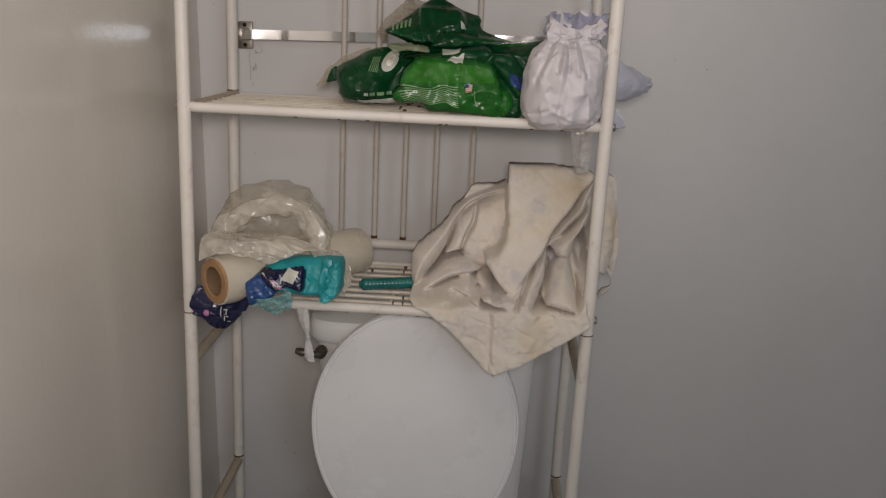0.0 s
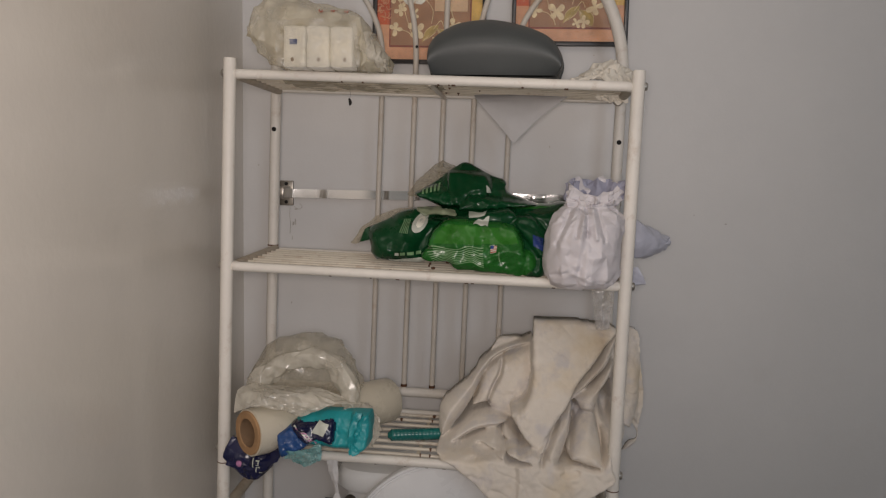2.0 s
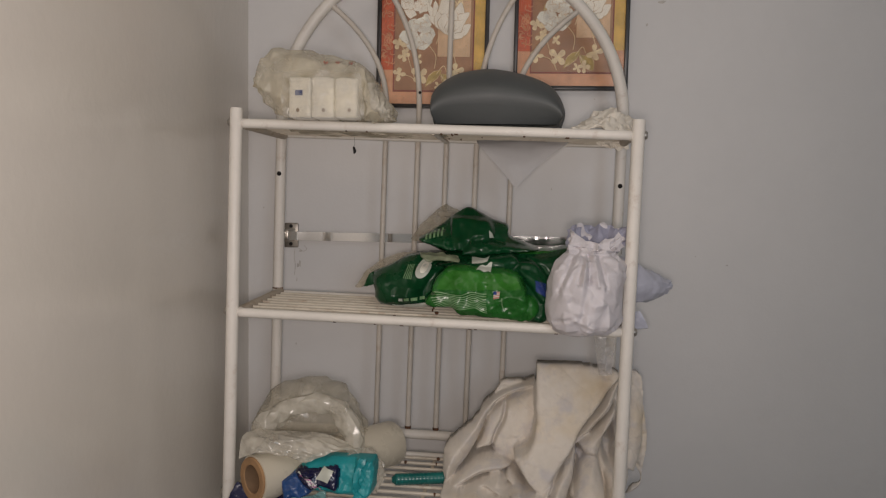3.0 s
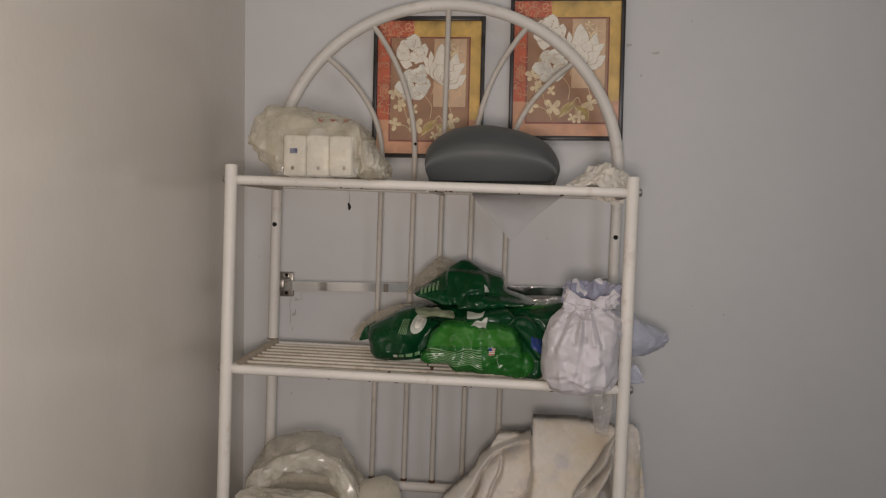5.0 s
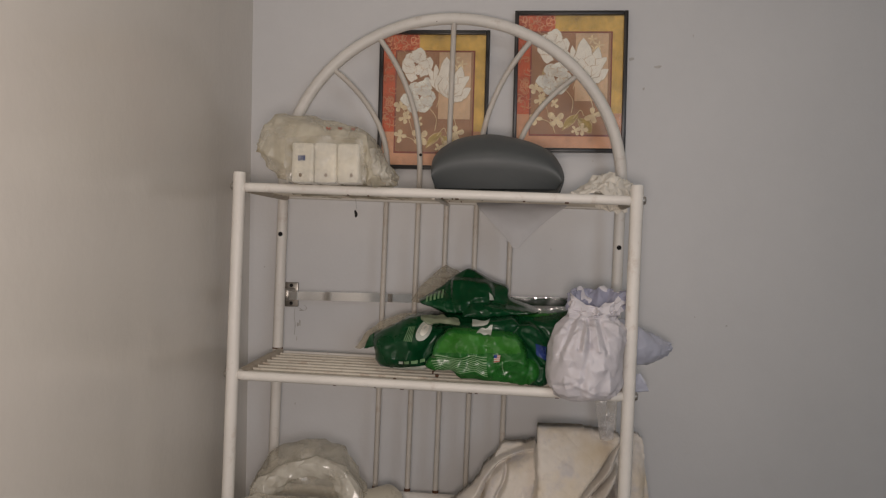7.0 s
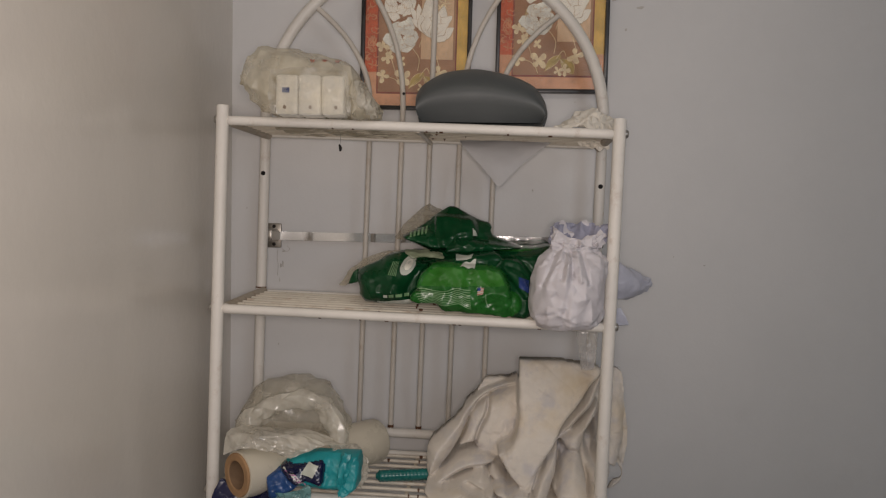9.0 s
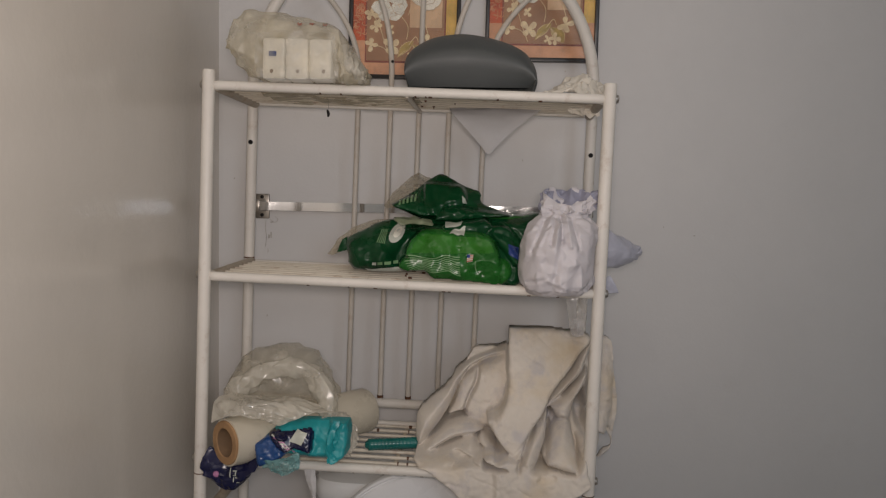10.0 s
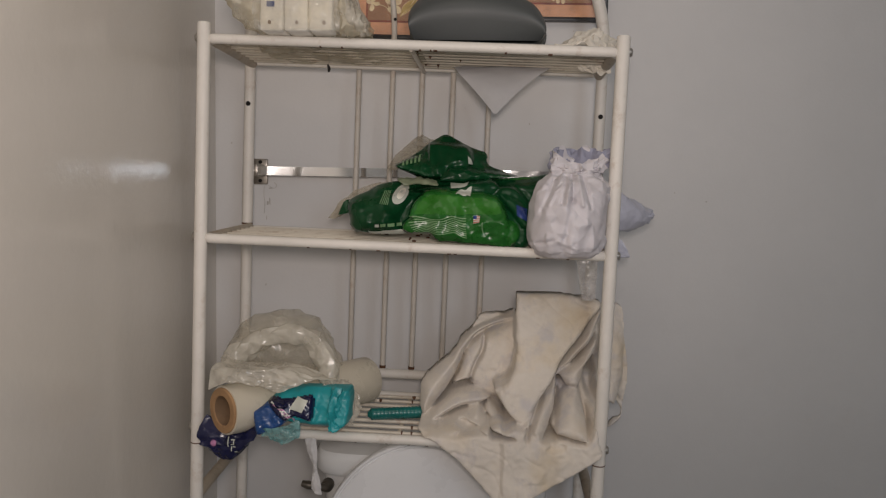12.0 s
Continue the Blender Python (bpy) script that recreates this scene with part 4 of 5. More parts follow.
    # tucked fold
    fold(1.3, 1.25, 0.022, 0.016, [(0.128, 0.894), (0.146, 0.883), (0.159, 0.868), (0.171, 0.859), (0.153, 0.855), (0.136, 0.866), (0.123, 0.879)])
    # hanging sheet
    fold(1.222, 1.21, 0.006, 0.006, [(0.03, 0.857), (0.078, 0.858), (0.119, 0.865), (0.154, 0.869), (0.157, 0.757), (0.151, 0.757), (0.136, 0.770), (0.092, 0.816), (0.062, 0.839)])
    # hanging sheet
    fold(1.216, 1.203, 0.008, 0.005, [(0.148, 0.866), (0.16, 0.871), (0.176, 0.873), (0.209, 0.856), (0.241, 0.857), (0.273, 0.855), (0.286, 0.876), (0.292, 0.855), (0.29, 0.832), (0.226, 0.791), (0.154, 0.759), (0.15, 0.802)])
    # the hollows between the folds are the heap behind them
    for _ in range(3):
        near = area.copy()
        near[1:-1, 1:-1] = area[:-2, 1:-1].astype(int) + area[2:, 1:-1] + area[1:-1, :-2] + area[1:-1, 2:] >= 3
        area |= near
    heap = inside([(0.030, 0.866), (0.060, 0.930), (0.110, 0.985), (0.180, 1.020), (0.300, 1.035), (0.330, 0.960), (0.330, 0.862), (0.180, 0.862)])
    area |= heap > 0
    front = np.where(area, np.minimum(front, 1.385), 9.0)
    # the dark pockets between the folds
    def hollow(depth, edge_width, points):
        nonlocal front
        front = front + depth * np.clip(inside(points) / edge_width, 0, 1) * area

    hollow(0.050, 0.006, [(0.054, 0.887), (0.067, 0.902), (0.085, 0.914), (0.107, 0.916), (0.094, 0.908), (0.075, 0.902), (0.059, 0.887), (0.042, 0.869), (0.033, 0.864)])
    hollow(0.030, 0.005, [(0.079, 0.871), (0.095, 0.875), (0.115, 0.868), (0.129, 0.859), (0.109, 0.859), (0.087, 0.863)])
    hollow(0.045, 0.005, [(0.127, 0.875), (0.142, 0.867), (0.165, 0.863), (0.171, 0.857), (0.149, 0.854), (0.134, 0.855)])
    hollow(0.050, 0.007, [(0.276, 0.945), (0.29, 0.959), (0.299, 0.946), (0.299, 0.896), (0.287, 0.896), (0.278, 0.915)])
    hollow(0.008, 0.005, [(0.213, 0.844), (0.222, 0.859), (0.233, 0.858), (0.245, 0.853), (0.242, 0.844), (0.226, 0.84)])
    hollow(0.040, 0.006, [(0.322, 0.887), (0.335, 0.877), (0.343, 0.86), (0.336, 0.85), (0.323, 0.854)])
    hollow(0.025, 0.005, [(0.112, 0.956), (0.118, 0.982), (0.126, 0.991), (0.122, 0.956), (0.11, 0.931), (0.102, 0.912), (0.098, 0.922)])
    hollow(0.030, 0.004, [(0.182, 0.862), (0.194, 0.884), (0.212, 0.91), (0.215, 0.904), (0.199, 0.875), (0.187, 0.852)])
    hollow(0.030, 0.004, [(0.229, 0.918), (0.234, 0.926), (0.238, 0.901), (0.231, 0.873), (0.226, 0.856), (0.223, 0.866)])
    # ease the steps, then lay on slack waves, fine puckers and pinched creases
    for _ in range(1):
        acc, cnt = front * area, area.astype(float)
        tot, num = acc.copy() * 2, cnt.copy() * 2
        for ax in (0, 1):
            for sh in (-1, 1):
                tot += np.roll(acc, sh, ax)
                num += np.roll(cnt, sh, ax)
        front = np.where(area, tot / np.maximum(num, 1), 9.0)
    front = front + 0.0026 * soft[..., 2] + 0.0014 * np.clip(0.10 - soft[..., 3], 0, 1) / 0.10
    # the stitched seam of the hanging part and the puckered seam beside the panel
    front = front + 0.0022 * np.exp(-((wx - 0.1515) / 0.0013) ** 2) * (gz < 0.862)
    pucker = np.exp(-(((gx - 0.148) * 0.8 + (gz - 0.930) * 0.6) / 0.016) ** 2 - (((gz - 0.930) * 0.8 - (gx - 0.148) * 0.6) / 0.034) ** 2)
    fine = np.array([[noise.noise(Vector((x * 170, z * 120, 6.0))) for z in zs] for x in xs])
    hem = np.exp(-((wx - 0.158) / 0.007) ** 2 - ((gz - 0.858) / 0.012) ** 2)
    front = front + 0.0045 * fine * pucker + 0.004 * fine * hem
    bm = bmesh.new()
    f_of, b_of = {}, {}
    back = np.where(gz > 0.866, np.maximum(front + 0.008, np.minimum(1.44, front + 0.03 + np.clip(heap, 0, 1) * 1.6)), front + 0.005)
    for i, j in zip(*np.nonzero(area)):
        f_of[i, j] = bm.verts.new((xs[i], front[i, j], zs[j]))
        b_of[i, j] = bm.verts.new((xs[i], back[i, j], zs[j]))
    edge = collections.Counter()
    for i, j in f_of:
        q = [(i, j), (i + 1, j), (i + 1, j + 1), (i, j + 1)]
        if all(k in f_of for k in q):
            bm.faces.new([f_of[k] for k in q])
            bm.faces.new([b_of[k] for k in q[::-1]])
            for a, b in zip(q, q[1:] + q[:1]):
                edge[a, b] += 1
    rim = [(a, b) for a, b in edge if (b, a) not in edge]
    for a, b in rim:
        bm.faces.new((f_of[b], f_of[a], b_of[a], b_of[b]))
    bmesh.ops.delete(bm, geom=[v for v in bm.verts if not v.link_faces], context="VERTS")
    rims = {v for a, b in rim for v in (f_of[a], b_of[a])}
    for _ in range(9):
        bmesh.ops.smooth_vert(bm, verts=[v for v in rims if v.is_valid], factor=0.5, use_axis_x=True, use_axis_y=False, use_axis_z=True)
    ob = part("crumpled_towel", bm, M_CLOTH, angle=180)
    tagged(ob, "cream canvas cloth crumpled on the bottom shelf, hanging over its front", "towel")
    return ob


crumpled_towel()


# ---- bottom shelf: paper roll, plastic bag, pads, teal handle ----
def wrap_roll():
    a, b = Vector((-0.252, 1.192, 0.8945)), Vector((-0.072, 1.402, 0.8945))
    t = thing("wrap_roll", (a.x, a.y, 0.858), "roll of cream plastic wrap on a brown cardboard core", "roll")
    m = Matrix.Translation(a) @ (b - a).to_track_quat("Z", "Y").to_matrix().to_4x4()
    ln = (b - a).length
    wrap = lathe(fresh(), [(0.0325, 0.0035), (0.0355, 0.004), (0.0365, 0.02), (0.0362, ln * 0.5), (0.0375, ln - 0.03), (0.038, ln - 0.003), (0.0365, ln), (0.020, ln - 0.001)], m, 40)
    wrap.faces.ensure_lookup_table()
    bmesh.ops.delete(wrap, geom=[wrap.faces[-2]], context="FACES_ONLY")
    part("wrap", wrap, M_WRAP, t, "cream wound plastic wrap")
    core = fresh()
    rings = []
    for r, h in ((0.0212, 0.09), (0.0212, 0.0015), (0.0222, 0.0), (0.0318, 0.0), (0.0330, 0.0015), (0.0330, 0.02)):
        rings.append([core.verts.new(m @ Vector((r * math.cos(2 * math.pi * k / 40) * (1 + 0.02 * math.sin(2 * math.pi * k / 13)), r * math.sin(2 * math.pi * k / 40), h))) for k in range(40)])
    for p, q in zip(rings, rings[1:]):
        for k in range(40):
            core.faces.new((p[k], p[(k + 1) % 40], q[(k + 1) % 40], q[k]))
    core.faces.new(rings[0])
    for f in core.faces:
        if all((m.inverted() @ v.co).xy.length < 0.0218 for v in f.verts):
            f.material_index = 1
    part("core", core, [M_CARD, M_CARD_IN], t, "brown cardboard core", angle=30)


wrap_roll()


def plastic_bag():
    t = thing("plastic_carrier_bag", (-0.17, 1.30, 0.93), "crumpled milky plastic bag lying over the wrap roll", "plastic bag")
    back = loaf(fresh(), [(*(-0.292, 1.360, 0.934)[:1], 0.93, 0.95, 1.31, 1.36), (*(-0.272, 1.360, 0.968)[:1], 0.925, 0.985, 1.29, 1.38), (*(-0.244, 1.360, 1.002)[:1], 0.92, 1.012, 1.285, 1.39), (*(-0.191, 1.360, 1.015)[:1], 0.92, 1.022, 1.285, 1.39), (*(-0.149, 1.360, 1.005)[:1], 0.92, 1.008, 1.29, 1.39), (*(-0.120, 1.360, 0.959)[:1], 0.91, 0.965, 1.30, 1.38), (*(-0.107, 1.360, 0.921)[:1], 0.90, 0.93, 1.31, 1.36)], 2.0, 18, 18)
    part("bag_body", crumpled(back, 0.0036, 0.5, 3, 2), M_FILM_B, t)
    loop = roll(fresh(), [(-0.269, 1.250, 0.925), (-0.251, 1.260, 0.959), (-0.217, 1.265, 0.983), (-0.169, 1.265, 0.996), (-0.128, 1.260, 0.980), (-0.108, 1.250, 0.944), (-0.110, 1.240, 0.920)], [0.016, 0.019, 0.018, 0.017, 0.020, 0.021, 0.012], 20, 10, 0.8)
    part("handle_loop", crumpled(loop, 0.0036, 0.55, 3, 4), M_FILM, t)
    drape = patch(fresh(), [[(-0.275, 1.200, 0.922), (-0.273, 1.210, 0.951), (-0.255, 1.230, 0.961), (-0.218, 1.250, 0.951)], [(-0.241, 1.185, 0.937), (-0.228, 1.195, 0.953), (-0.206, 1.210, 0.955), (-0.180, 1.240, 0.957)],
                            [(-0.209, 1.190, 0.934), (-0.187, 1.200, 0.942), (-0.165, 1.215, 0.953), (-0.141, 1.240, 0.951)], [(-0.178, 1.200, 0.922), (-0.146, 1.205, 0.931), (-0.118, 1.215, 0.939), (-0.091, 1.230, 0.936)]], 0.0012, 13, 13, 0.003, 40, 2.0)
    part("bag_drape", crumpled(drape, 0.0018, 0.35, 3, 6), M_FILM, t)
    tail = patch(fresh(), [[(-0.115, 1.220, 0.929), (-0.095, 1.250, 0.931), (-0.083, 1.280, 0.923)], [(-0.102, 1.220, 0.895), (-0.081, 1.245, 0.893), (-0.063, 1.270, 0.895)], [(-0.094, 1.225, 0.863), (-0.075, 1.240, 0.866), (-0.068, 1.260, 0.871)]], 0.0012, 9, 9, 0.003, 45, 5.0)
    part("bag_tail", crumpled(tail, 0.003, 0.6, 3, 7), M_FILM, t)


plastic_bag()


def pad_pack():
    t = thing("sanitary_pad_pack", (-0.15, 1.21, 0.858), "torn teal and navy plastic pad pack hanging over the shelf edge", "pad pack")
    wrap = Relief(-0.225, -0.055, 0.845, 0.930, 0.0012, 0.0015, 6.0)
    wrap.fold(1.205, 1.186, 0.02, 0.012, [(-0.207, 0.893), (-0.181, 0.917), (-0.167, 0.926), (-0.13, 0.93), (-0.099, 0.932), (-0.071, 0.93), (-0.068, 0.916), (-0.069, 0.896), (-0.073, 0.876), (-0.125, 0.874), (-0.162, 0.879), (-0.202, 0.88)], 0)
    wrap.fold(1.196, 1.18, 0.007, 0.006, [(-0.096, 0.929), (-0.07, 0.931), (-0.066, 0.912), (-0.068, 0.896), (-0.073, 0.878), (-0.093, 0.877)], 0)
    wrap.fold(1.192, 1.178, 0.004, 0.005, [(-0.188, 0.911), (-0.172, 0.915), (-0.157, 0.914), (-0.123, 0.92), (-0.12, 0.9), (-0.124, 0.885), (-0.145, 0.892), (-0.16, 0.886), (-0.177, 0.898)], 1)
    wrap.fold(1.19, 1.178, 0.008, 0.007, [(-0.207, 0.895), (-0.19, 0.906), (-0.175, 0.9), (-0.16, 0.883), (-0.172, 0.871), (-0.195, 0.862), (-0.203, 0.87)], 2)
    wrap.fold(1.186, 1.176, 0.004, 0.004, [(-0.186, 0.912), (-0.174, 0.914), (-0.156, 0.908), (-0.165, 0.904), (-0.175, 0.906)], 1)
    body = wrap.mesh(1.235, 0.0022, 40, 0.005, 30)
    tree = BVHTree.FromBMesh(body)
    pack = part("pack_body", body, [M_TEAL, M_NAVY, M_NAVY_B], t, "teal and navy plastic wrap", angle=60)
    part("diamond", print_quad(fresh(), tree, [(-0.143, 0.918), (-0.126, 0.915), (-0.134, 0.898), (-0.153, 0.902)], 6, 6, 0.0013), M_PRINT, pack)
    for k in range(7):
        x, z = -0.179 + 0.0034 * k, 0.911 - 0.0030 * k
        part("squiggle", print_quad(fresh(), tree, [(x, z + 0.0012), (x + 0.017, z - 0.0085), (x + 0.017, z - 0.0103), (x, z - 0.0006)], 16, 2, 0.0014, 0.0014, 8 + k), M_PINK if k % 2 else M_PRINT, pack)
    low = patch(fresh(), [[(-0.282, 1.216, 0.883), (-0.254, 1.212, 0.864), (-0.228, 1.210, 0.866), (-0.199, 1.202, 0.878)], [(-0.293, 1.208, 0.856), (-0.257, 1.202, 0.846), (-0.229, 1.200, 0.852), (-0.200, 1.194, 0.862)],
                          [(-0.287, 1.206, 0.841), (-0.259, 1.200, 0.834), (-0.235, 1.198, 0.839), (-0.211, 1.196, 0.849)], [(-0.278, 1.208, 0.834), (-0.257, 1.202, 0.823), (-0.243, 1.202, 0.819), (-0.227, 1.204, 0.837)]], 0.004, 10, 9, 0.002, 38, 1.5)
    low = crumpled(low, 0.0022, 0.5, 3, 3)
    tree2 = BVHTree.FromBMesh(low)
    flap = part("torn_flap", low, M_NAVY, t, "navy plastic flap with pale lettering shapes")
    x, _, z = (-0.269, 1.180, 0.844)
    part("dot", print_oval(fresh(), tree2, x + 0.002, z, 0.0045, 0.005, n=12), M_PINK, flap)
    x, _, z = (-0.243, 1.180, 0.844)
    for k, (dx, dz, w, h) in enumerate(((-0.002, 0.0035, 0.0016, 0.014), (0.003, 0.007, 0.006, 0.0016), (0.0065, 0.004, 0.0016, 0.006), (0.003, 0.0005, 0.005, 0.0016), (0.0035, -0.006, 0.0014, 0.007), (0.006, -0.003, 0.004, 0.0014), (0.0085, -0.010, 0.005, 0.0014))):
        part("pale_bar", print_quad(fresh(), tree2, [(x + dx, z + dz + h / 2), (x + dx + w, z + dz + h / 2), (x + dx + w, z + dz - h / 2), (x + dx, z + dz - h / 2)], 3, 3, 0.0011), M_PRINT, flap)
    frill = patch(fresh(), [[(-0.088, 1.190, 0.936), (-0.079, 1.200, 0.926), (-0.072, 1.210, 0.916)], [(-0.098, 1.178, 0.904), (-0.083, 1.185, 0.902), (-0.075, 1.200, 0.895)], [(-0.094, 1.180, 0.875), (-0.081, 1.186, 0.876), (-0.077, 1.200, 0.876)]], 0.0015, 10, 8, 0.004, 60, 8.0)
    part("open_end", crumpled(frill, 0.003, 0.6, 2, 12), M_TEAL, t)
    skirt = patch(fresh(), [[(-0.195, 1.184, 0.870), (-0.164, 1.178, 0.879), (-0.135, 1.176, 0.889)], [(-0.182, 1.183, 0.861), (-0.160, 1.178, 0.865), (-0.137, 1.177, 0.873)], [(-0.170, 1.186, 0.855), (-0.157, 1.182, 0.855), (-0.140, 1.182, 0.861)]], 0.0012, 9, 7, 0.003, 55, 3.0)
    part("clear_scrap", crumpled(skirt, 0.003, 0.6, 2, 13), M_TEAL_F, t)


pad_pack()


def teal_handle():
    a, b = Vector((-0.058, 1.309, 0.850)), Vector((0.057, 1.338, 0.854))
    a.z = b.z = 0.8625
    pts, rs = [], []
    for k in range(61):
        f = k / 60
        pts.append(a.lerp(b, f))
        rs.append(0.0095 + (0.0003 if k % 3 == 0 else -0.0002) if 2 < k else 0.004 + 0.0015 * k)
    tagged(part("ridged_handle", sweep(fresh(), pts, rs, 14), M_TEAL_H), "teal ridged plastic handle lying on the wire shelf", "handle")


teal_handle()

strip = patch(fresh(), [[(-0.139, 1.227, 0.847), (-0.128, 1.225, 0.848), (-0.122, 1.227, 0.847)], [(-0.136, 1.224, 0.830), (-0.127, 1.221, 0.831), (-0.120, 1.224, 0.829)], [(-0.126, 1.224, 0.809), (-0.123, 1.222, 0.810), (-0.120, 1.224, 0.809)], [(-0.128, 1.223, 0.788), (-0.123, 1.221, 0.791), (-0.117, 1.226, 0.788)], [(-0.128, 1.225, 0.772), (-0.120, 1.222, 0.766), (-0.114, 1.226, 0.763)]], 0.0006, 14, 30, 0.003, 60, 1.0)
tagged(part("paper_strip", strip, M_PAPER), "torn white paper strip hanging from the bottom shelf", "paper")


# ---- middle shelf: green pack, rolled diaper, pouch ----
def green_pack():
    t = thing("green_plastic_pack", (0.06, 1.33, 1.14), "glossy green plastic pack with white and pale green print, half empty", "plastic pack")
    low = Relief(-0.150, 0.245, 1.132, 1.250, 0.0015, 0.002, 4.0)
    low.fold(1.31, 1.276, 0.03, 0.02, [(-0.090, 1.190), (-0.050, 1.222), (0.020, 1.232), (0.150, 1.236), (0.235, 1.236), (0.232, 1.140), (0.140, 1.138), (0.030, 1.146), (-0.080, 1.148)], 0)
    low.fold(1.3, 1.255, 0.036, 0.026, [(-0.093, 1.18), (-0.092, 1.197), (-0.072, 1.21), (-0.041, 1.219), (-0.002, 1.225), (0.02, 1.217), (0.024, 1.203), (0.011, 1.186), (-0.003, 1.169), (0.001, 1.147), (-0.03, 1.146), (-0.048, 1.147), (-0.073, 1.151), (-0.086, 1.161)], 0)
    low.fold(1.335, 1.325, 0.003, 0.006, [(-0.115, 1.17), (-0.11, 1.185), (-0.103, 1.196), (-0.091, 1.199), (-0.093, 1.178), (-0.102, 1.173)], 0)
    low.fold(1.270, 1.248, 0.004, 0.012, [(0.013, 1.198), (0.029, 1.213), (0.057, 1.215), (0.084, 1.212), (0.12, 1.211), (0.14, 1.202), (0.152, 1.178), (0.127, 1.174), (0.103, 1.175), (0.072, 1.172), (0.045, 1.173), (0.018, 1.172), (0.006, 1.176)], 1, 0.006, 2)
    low.fold(1.249, 1.256, 0.006, 0.012, [(0.002, 1.17), (0.025, 1.174), (0.072, 1.174), (0.123, 1.177), (0.151, 1.179), (0.153, 1.135), (0.127, 1.135), (0.086, 1.138), (0.052, 1.14), (0.035, 1.151), (0.011, 1.149), (-0.004, 1.157)], 2)
    low.fold(1.285, 1.258, 0.011, 0.014, [(0.117, 1.211), (0.139, 1.222), (0.163, 1.22), (0.179, 1.204), (0.185, 1.188), (0.183, 1.134), (0.151, 1.134), (0.15, 1.175), (0.14, 1.198)], 0)
    low.fold(1.275, 1.252, 0.006, 0.008, [(0.139, 1.211), (0.157, 1.208), (0.176, 1.191), (0.183, 1.169), (0.174, 1.165), (0.16, 1.184), (0.146, 1.197)], 0)
    low.fold(1.262, 1.25, 0.005, 0.008, [(0.151, 1.174), (0.164, 1.168), (0.168, 1.151), (0.158, 1.136), (0.153, 1.136)], 2)
    low.fold(1.295, 1.275, 0.008, 0.010, [(-0.002, 1.214), (0.028, 1.221), (0.056, 1.221), (0.101, 1.229), (0.127, 1.233), (0.139, 1.222), (0.126, 1.211), (0.084, 1.211), (0.056, 1.214), (0.025, 1.212)], 0)
    low.fold(1.325, 1.315, 0.007, 0.010, [(0.123, 1.231), (0.201, 1.238), (0.203, 1.192), (0.186, 1.193), (0.164, 1.215), (0.139, 1.219)], 2)
    body = low.mesh(1.42, 0.004, 26, 0.0115, 19)
    tree = BVHTree.FromBMesh(body)
    sack = part("pack_body", body, [M_GREEN_D, M_GREEN_B, M_GREEN_M], t, angle=60)
    quad = lambda *c, nu=14, nv=8, lift=0.0008, wave=0.0, waves=0.0, warp=0.007: print_quad(fresh(), tree, c, nu, nv, lift, wave, waves, warp)

    part("round_mark", print_oval(fresh(), tree, -0.010, 1.208, 0.0105, 0.0165, -0.5, 0.0011), M_PRINT, sack)
    part("round_mark_inside", print_oval(fresh(), tree, -0.009, 1.209, 0.0055, 0.009, -0.5, 0.0016), M_ART_GREY, sack)
    part("paw_mark", quad((0.078, 1.216), (0.100, 1.219), (0.097, 1.207), (0.074, 1.210), nu=8, nv=4, lift=0.0014, wave=0.0015, waves=9), M_PRINT, sack)
    part("paw_mark", quad((0.064, 1.226), (0.095, 1.227), (0.092, 1.222), (0.066, 1.219), nu=8, nv=4, lift=0.0014), M_PRINT, sack)
    for k in range(9):
        z = 1.176 - 0.0031 * k
        part("wavy_line", quad((0.004 + 0.0022 * k, z), (0.092, z + 0.001), (0.092, z - 0.0004), (0.004 + 0.0022 * k, z - 0.0014), nu=34, nv=1, lift=0.0015, wave=0.0022, waves=11), M_PRINT_G, sack)
    part("flag", quad((0.102, 1.178), (0.114, 1.1785), (0.114, 1.167), (0.102, 1.1665), nu=3, nv=3, lift=0.0016), M_PRINT, sack)
    for k in range(4):
        part("flag_stripe", quad((0.102, 1.1775 - 0.003 * k), (0.114, 1.178 - 0.003 * k), (0.114, 1.1765 - 0.003 * k), (0.102, 1.176 - 0.003 * k), nu=3, nv=1, lift=0.0021), M_RED, sack)
    part("flag_corner", quad((0.102, 1.178), (0.1075, 1.178), (0.1075, 1.1725), (0.102, 1.1725), nu=2, nv=2, lift=0.0024), M_BLUE, sack)
    part("blue_mark", quad((0.163, 1.196), (0.180, 1.190), (0.182, 1.168), (0.168, 1.180), nu=8, nv=8, lift=0.0012), M_BLUE, sack)
    for k in range(5):
        x = -0.037 + 0.0028 * k
        part("text_bar", quad((x, 1.213), (x + 0.0012, 1.213), (x - 0.002, 1.193), (x - 0.0034, 1.193), nu=1, nv=8, lift=0.0012), M_PRINT_G, sack)
    for k in range(4):
        x = -0.046 + 0.010 * k
        part("text_bar", quad((x, 1.164), (x + 0.0075, 1.164), (x + 0.0075, 1.1595), (x, 1.1595), nu=3, nv=2, lift=0.0012), M_PRINT_G if k else M_PRINT, sack)
    part("text_bar", quad((0.118, 1.168), (0.1195, 1.168), (0.1200, 1.150), (0.1185, 1.150), nu=1, nv=8, lift=0.0014), M_PRINT_G, sack)
    part("barcode_patch", quad((-0.056, 1.1515), (-0.008, 1.1545), (0.004, 1.146), (-0.054, 1.144), nu=14, nv=4, lift=0.0010), M_PRINT, sack)

    lid = Relief(-0.060, 0.200, 1.205, 1.320, 0.0015, 0.002, 8.0)
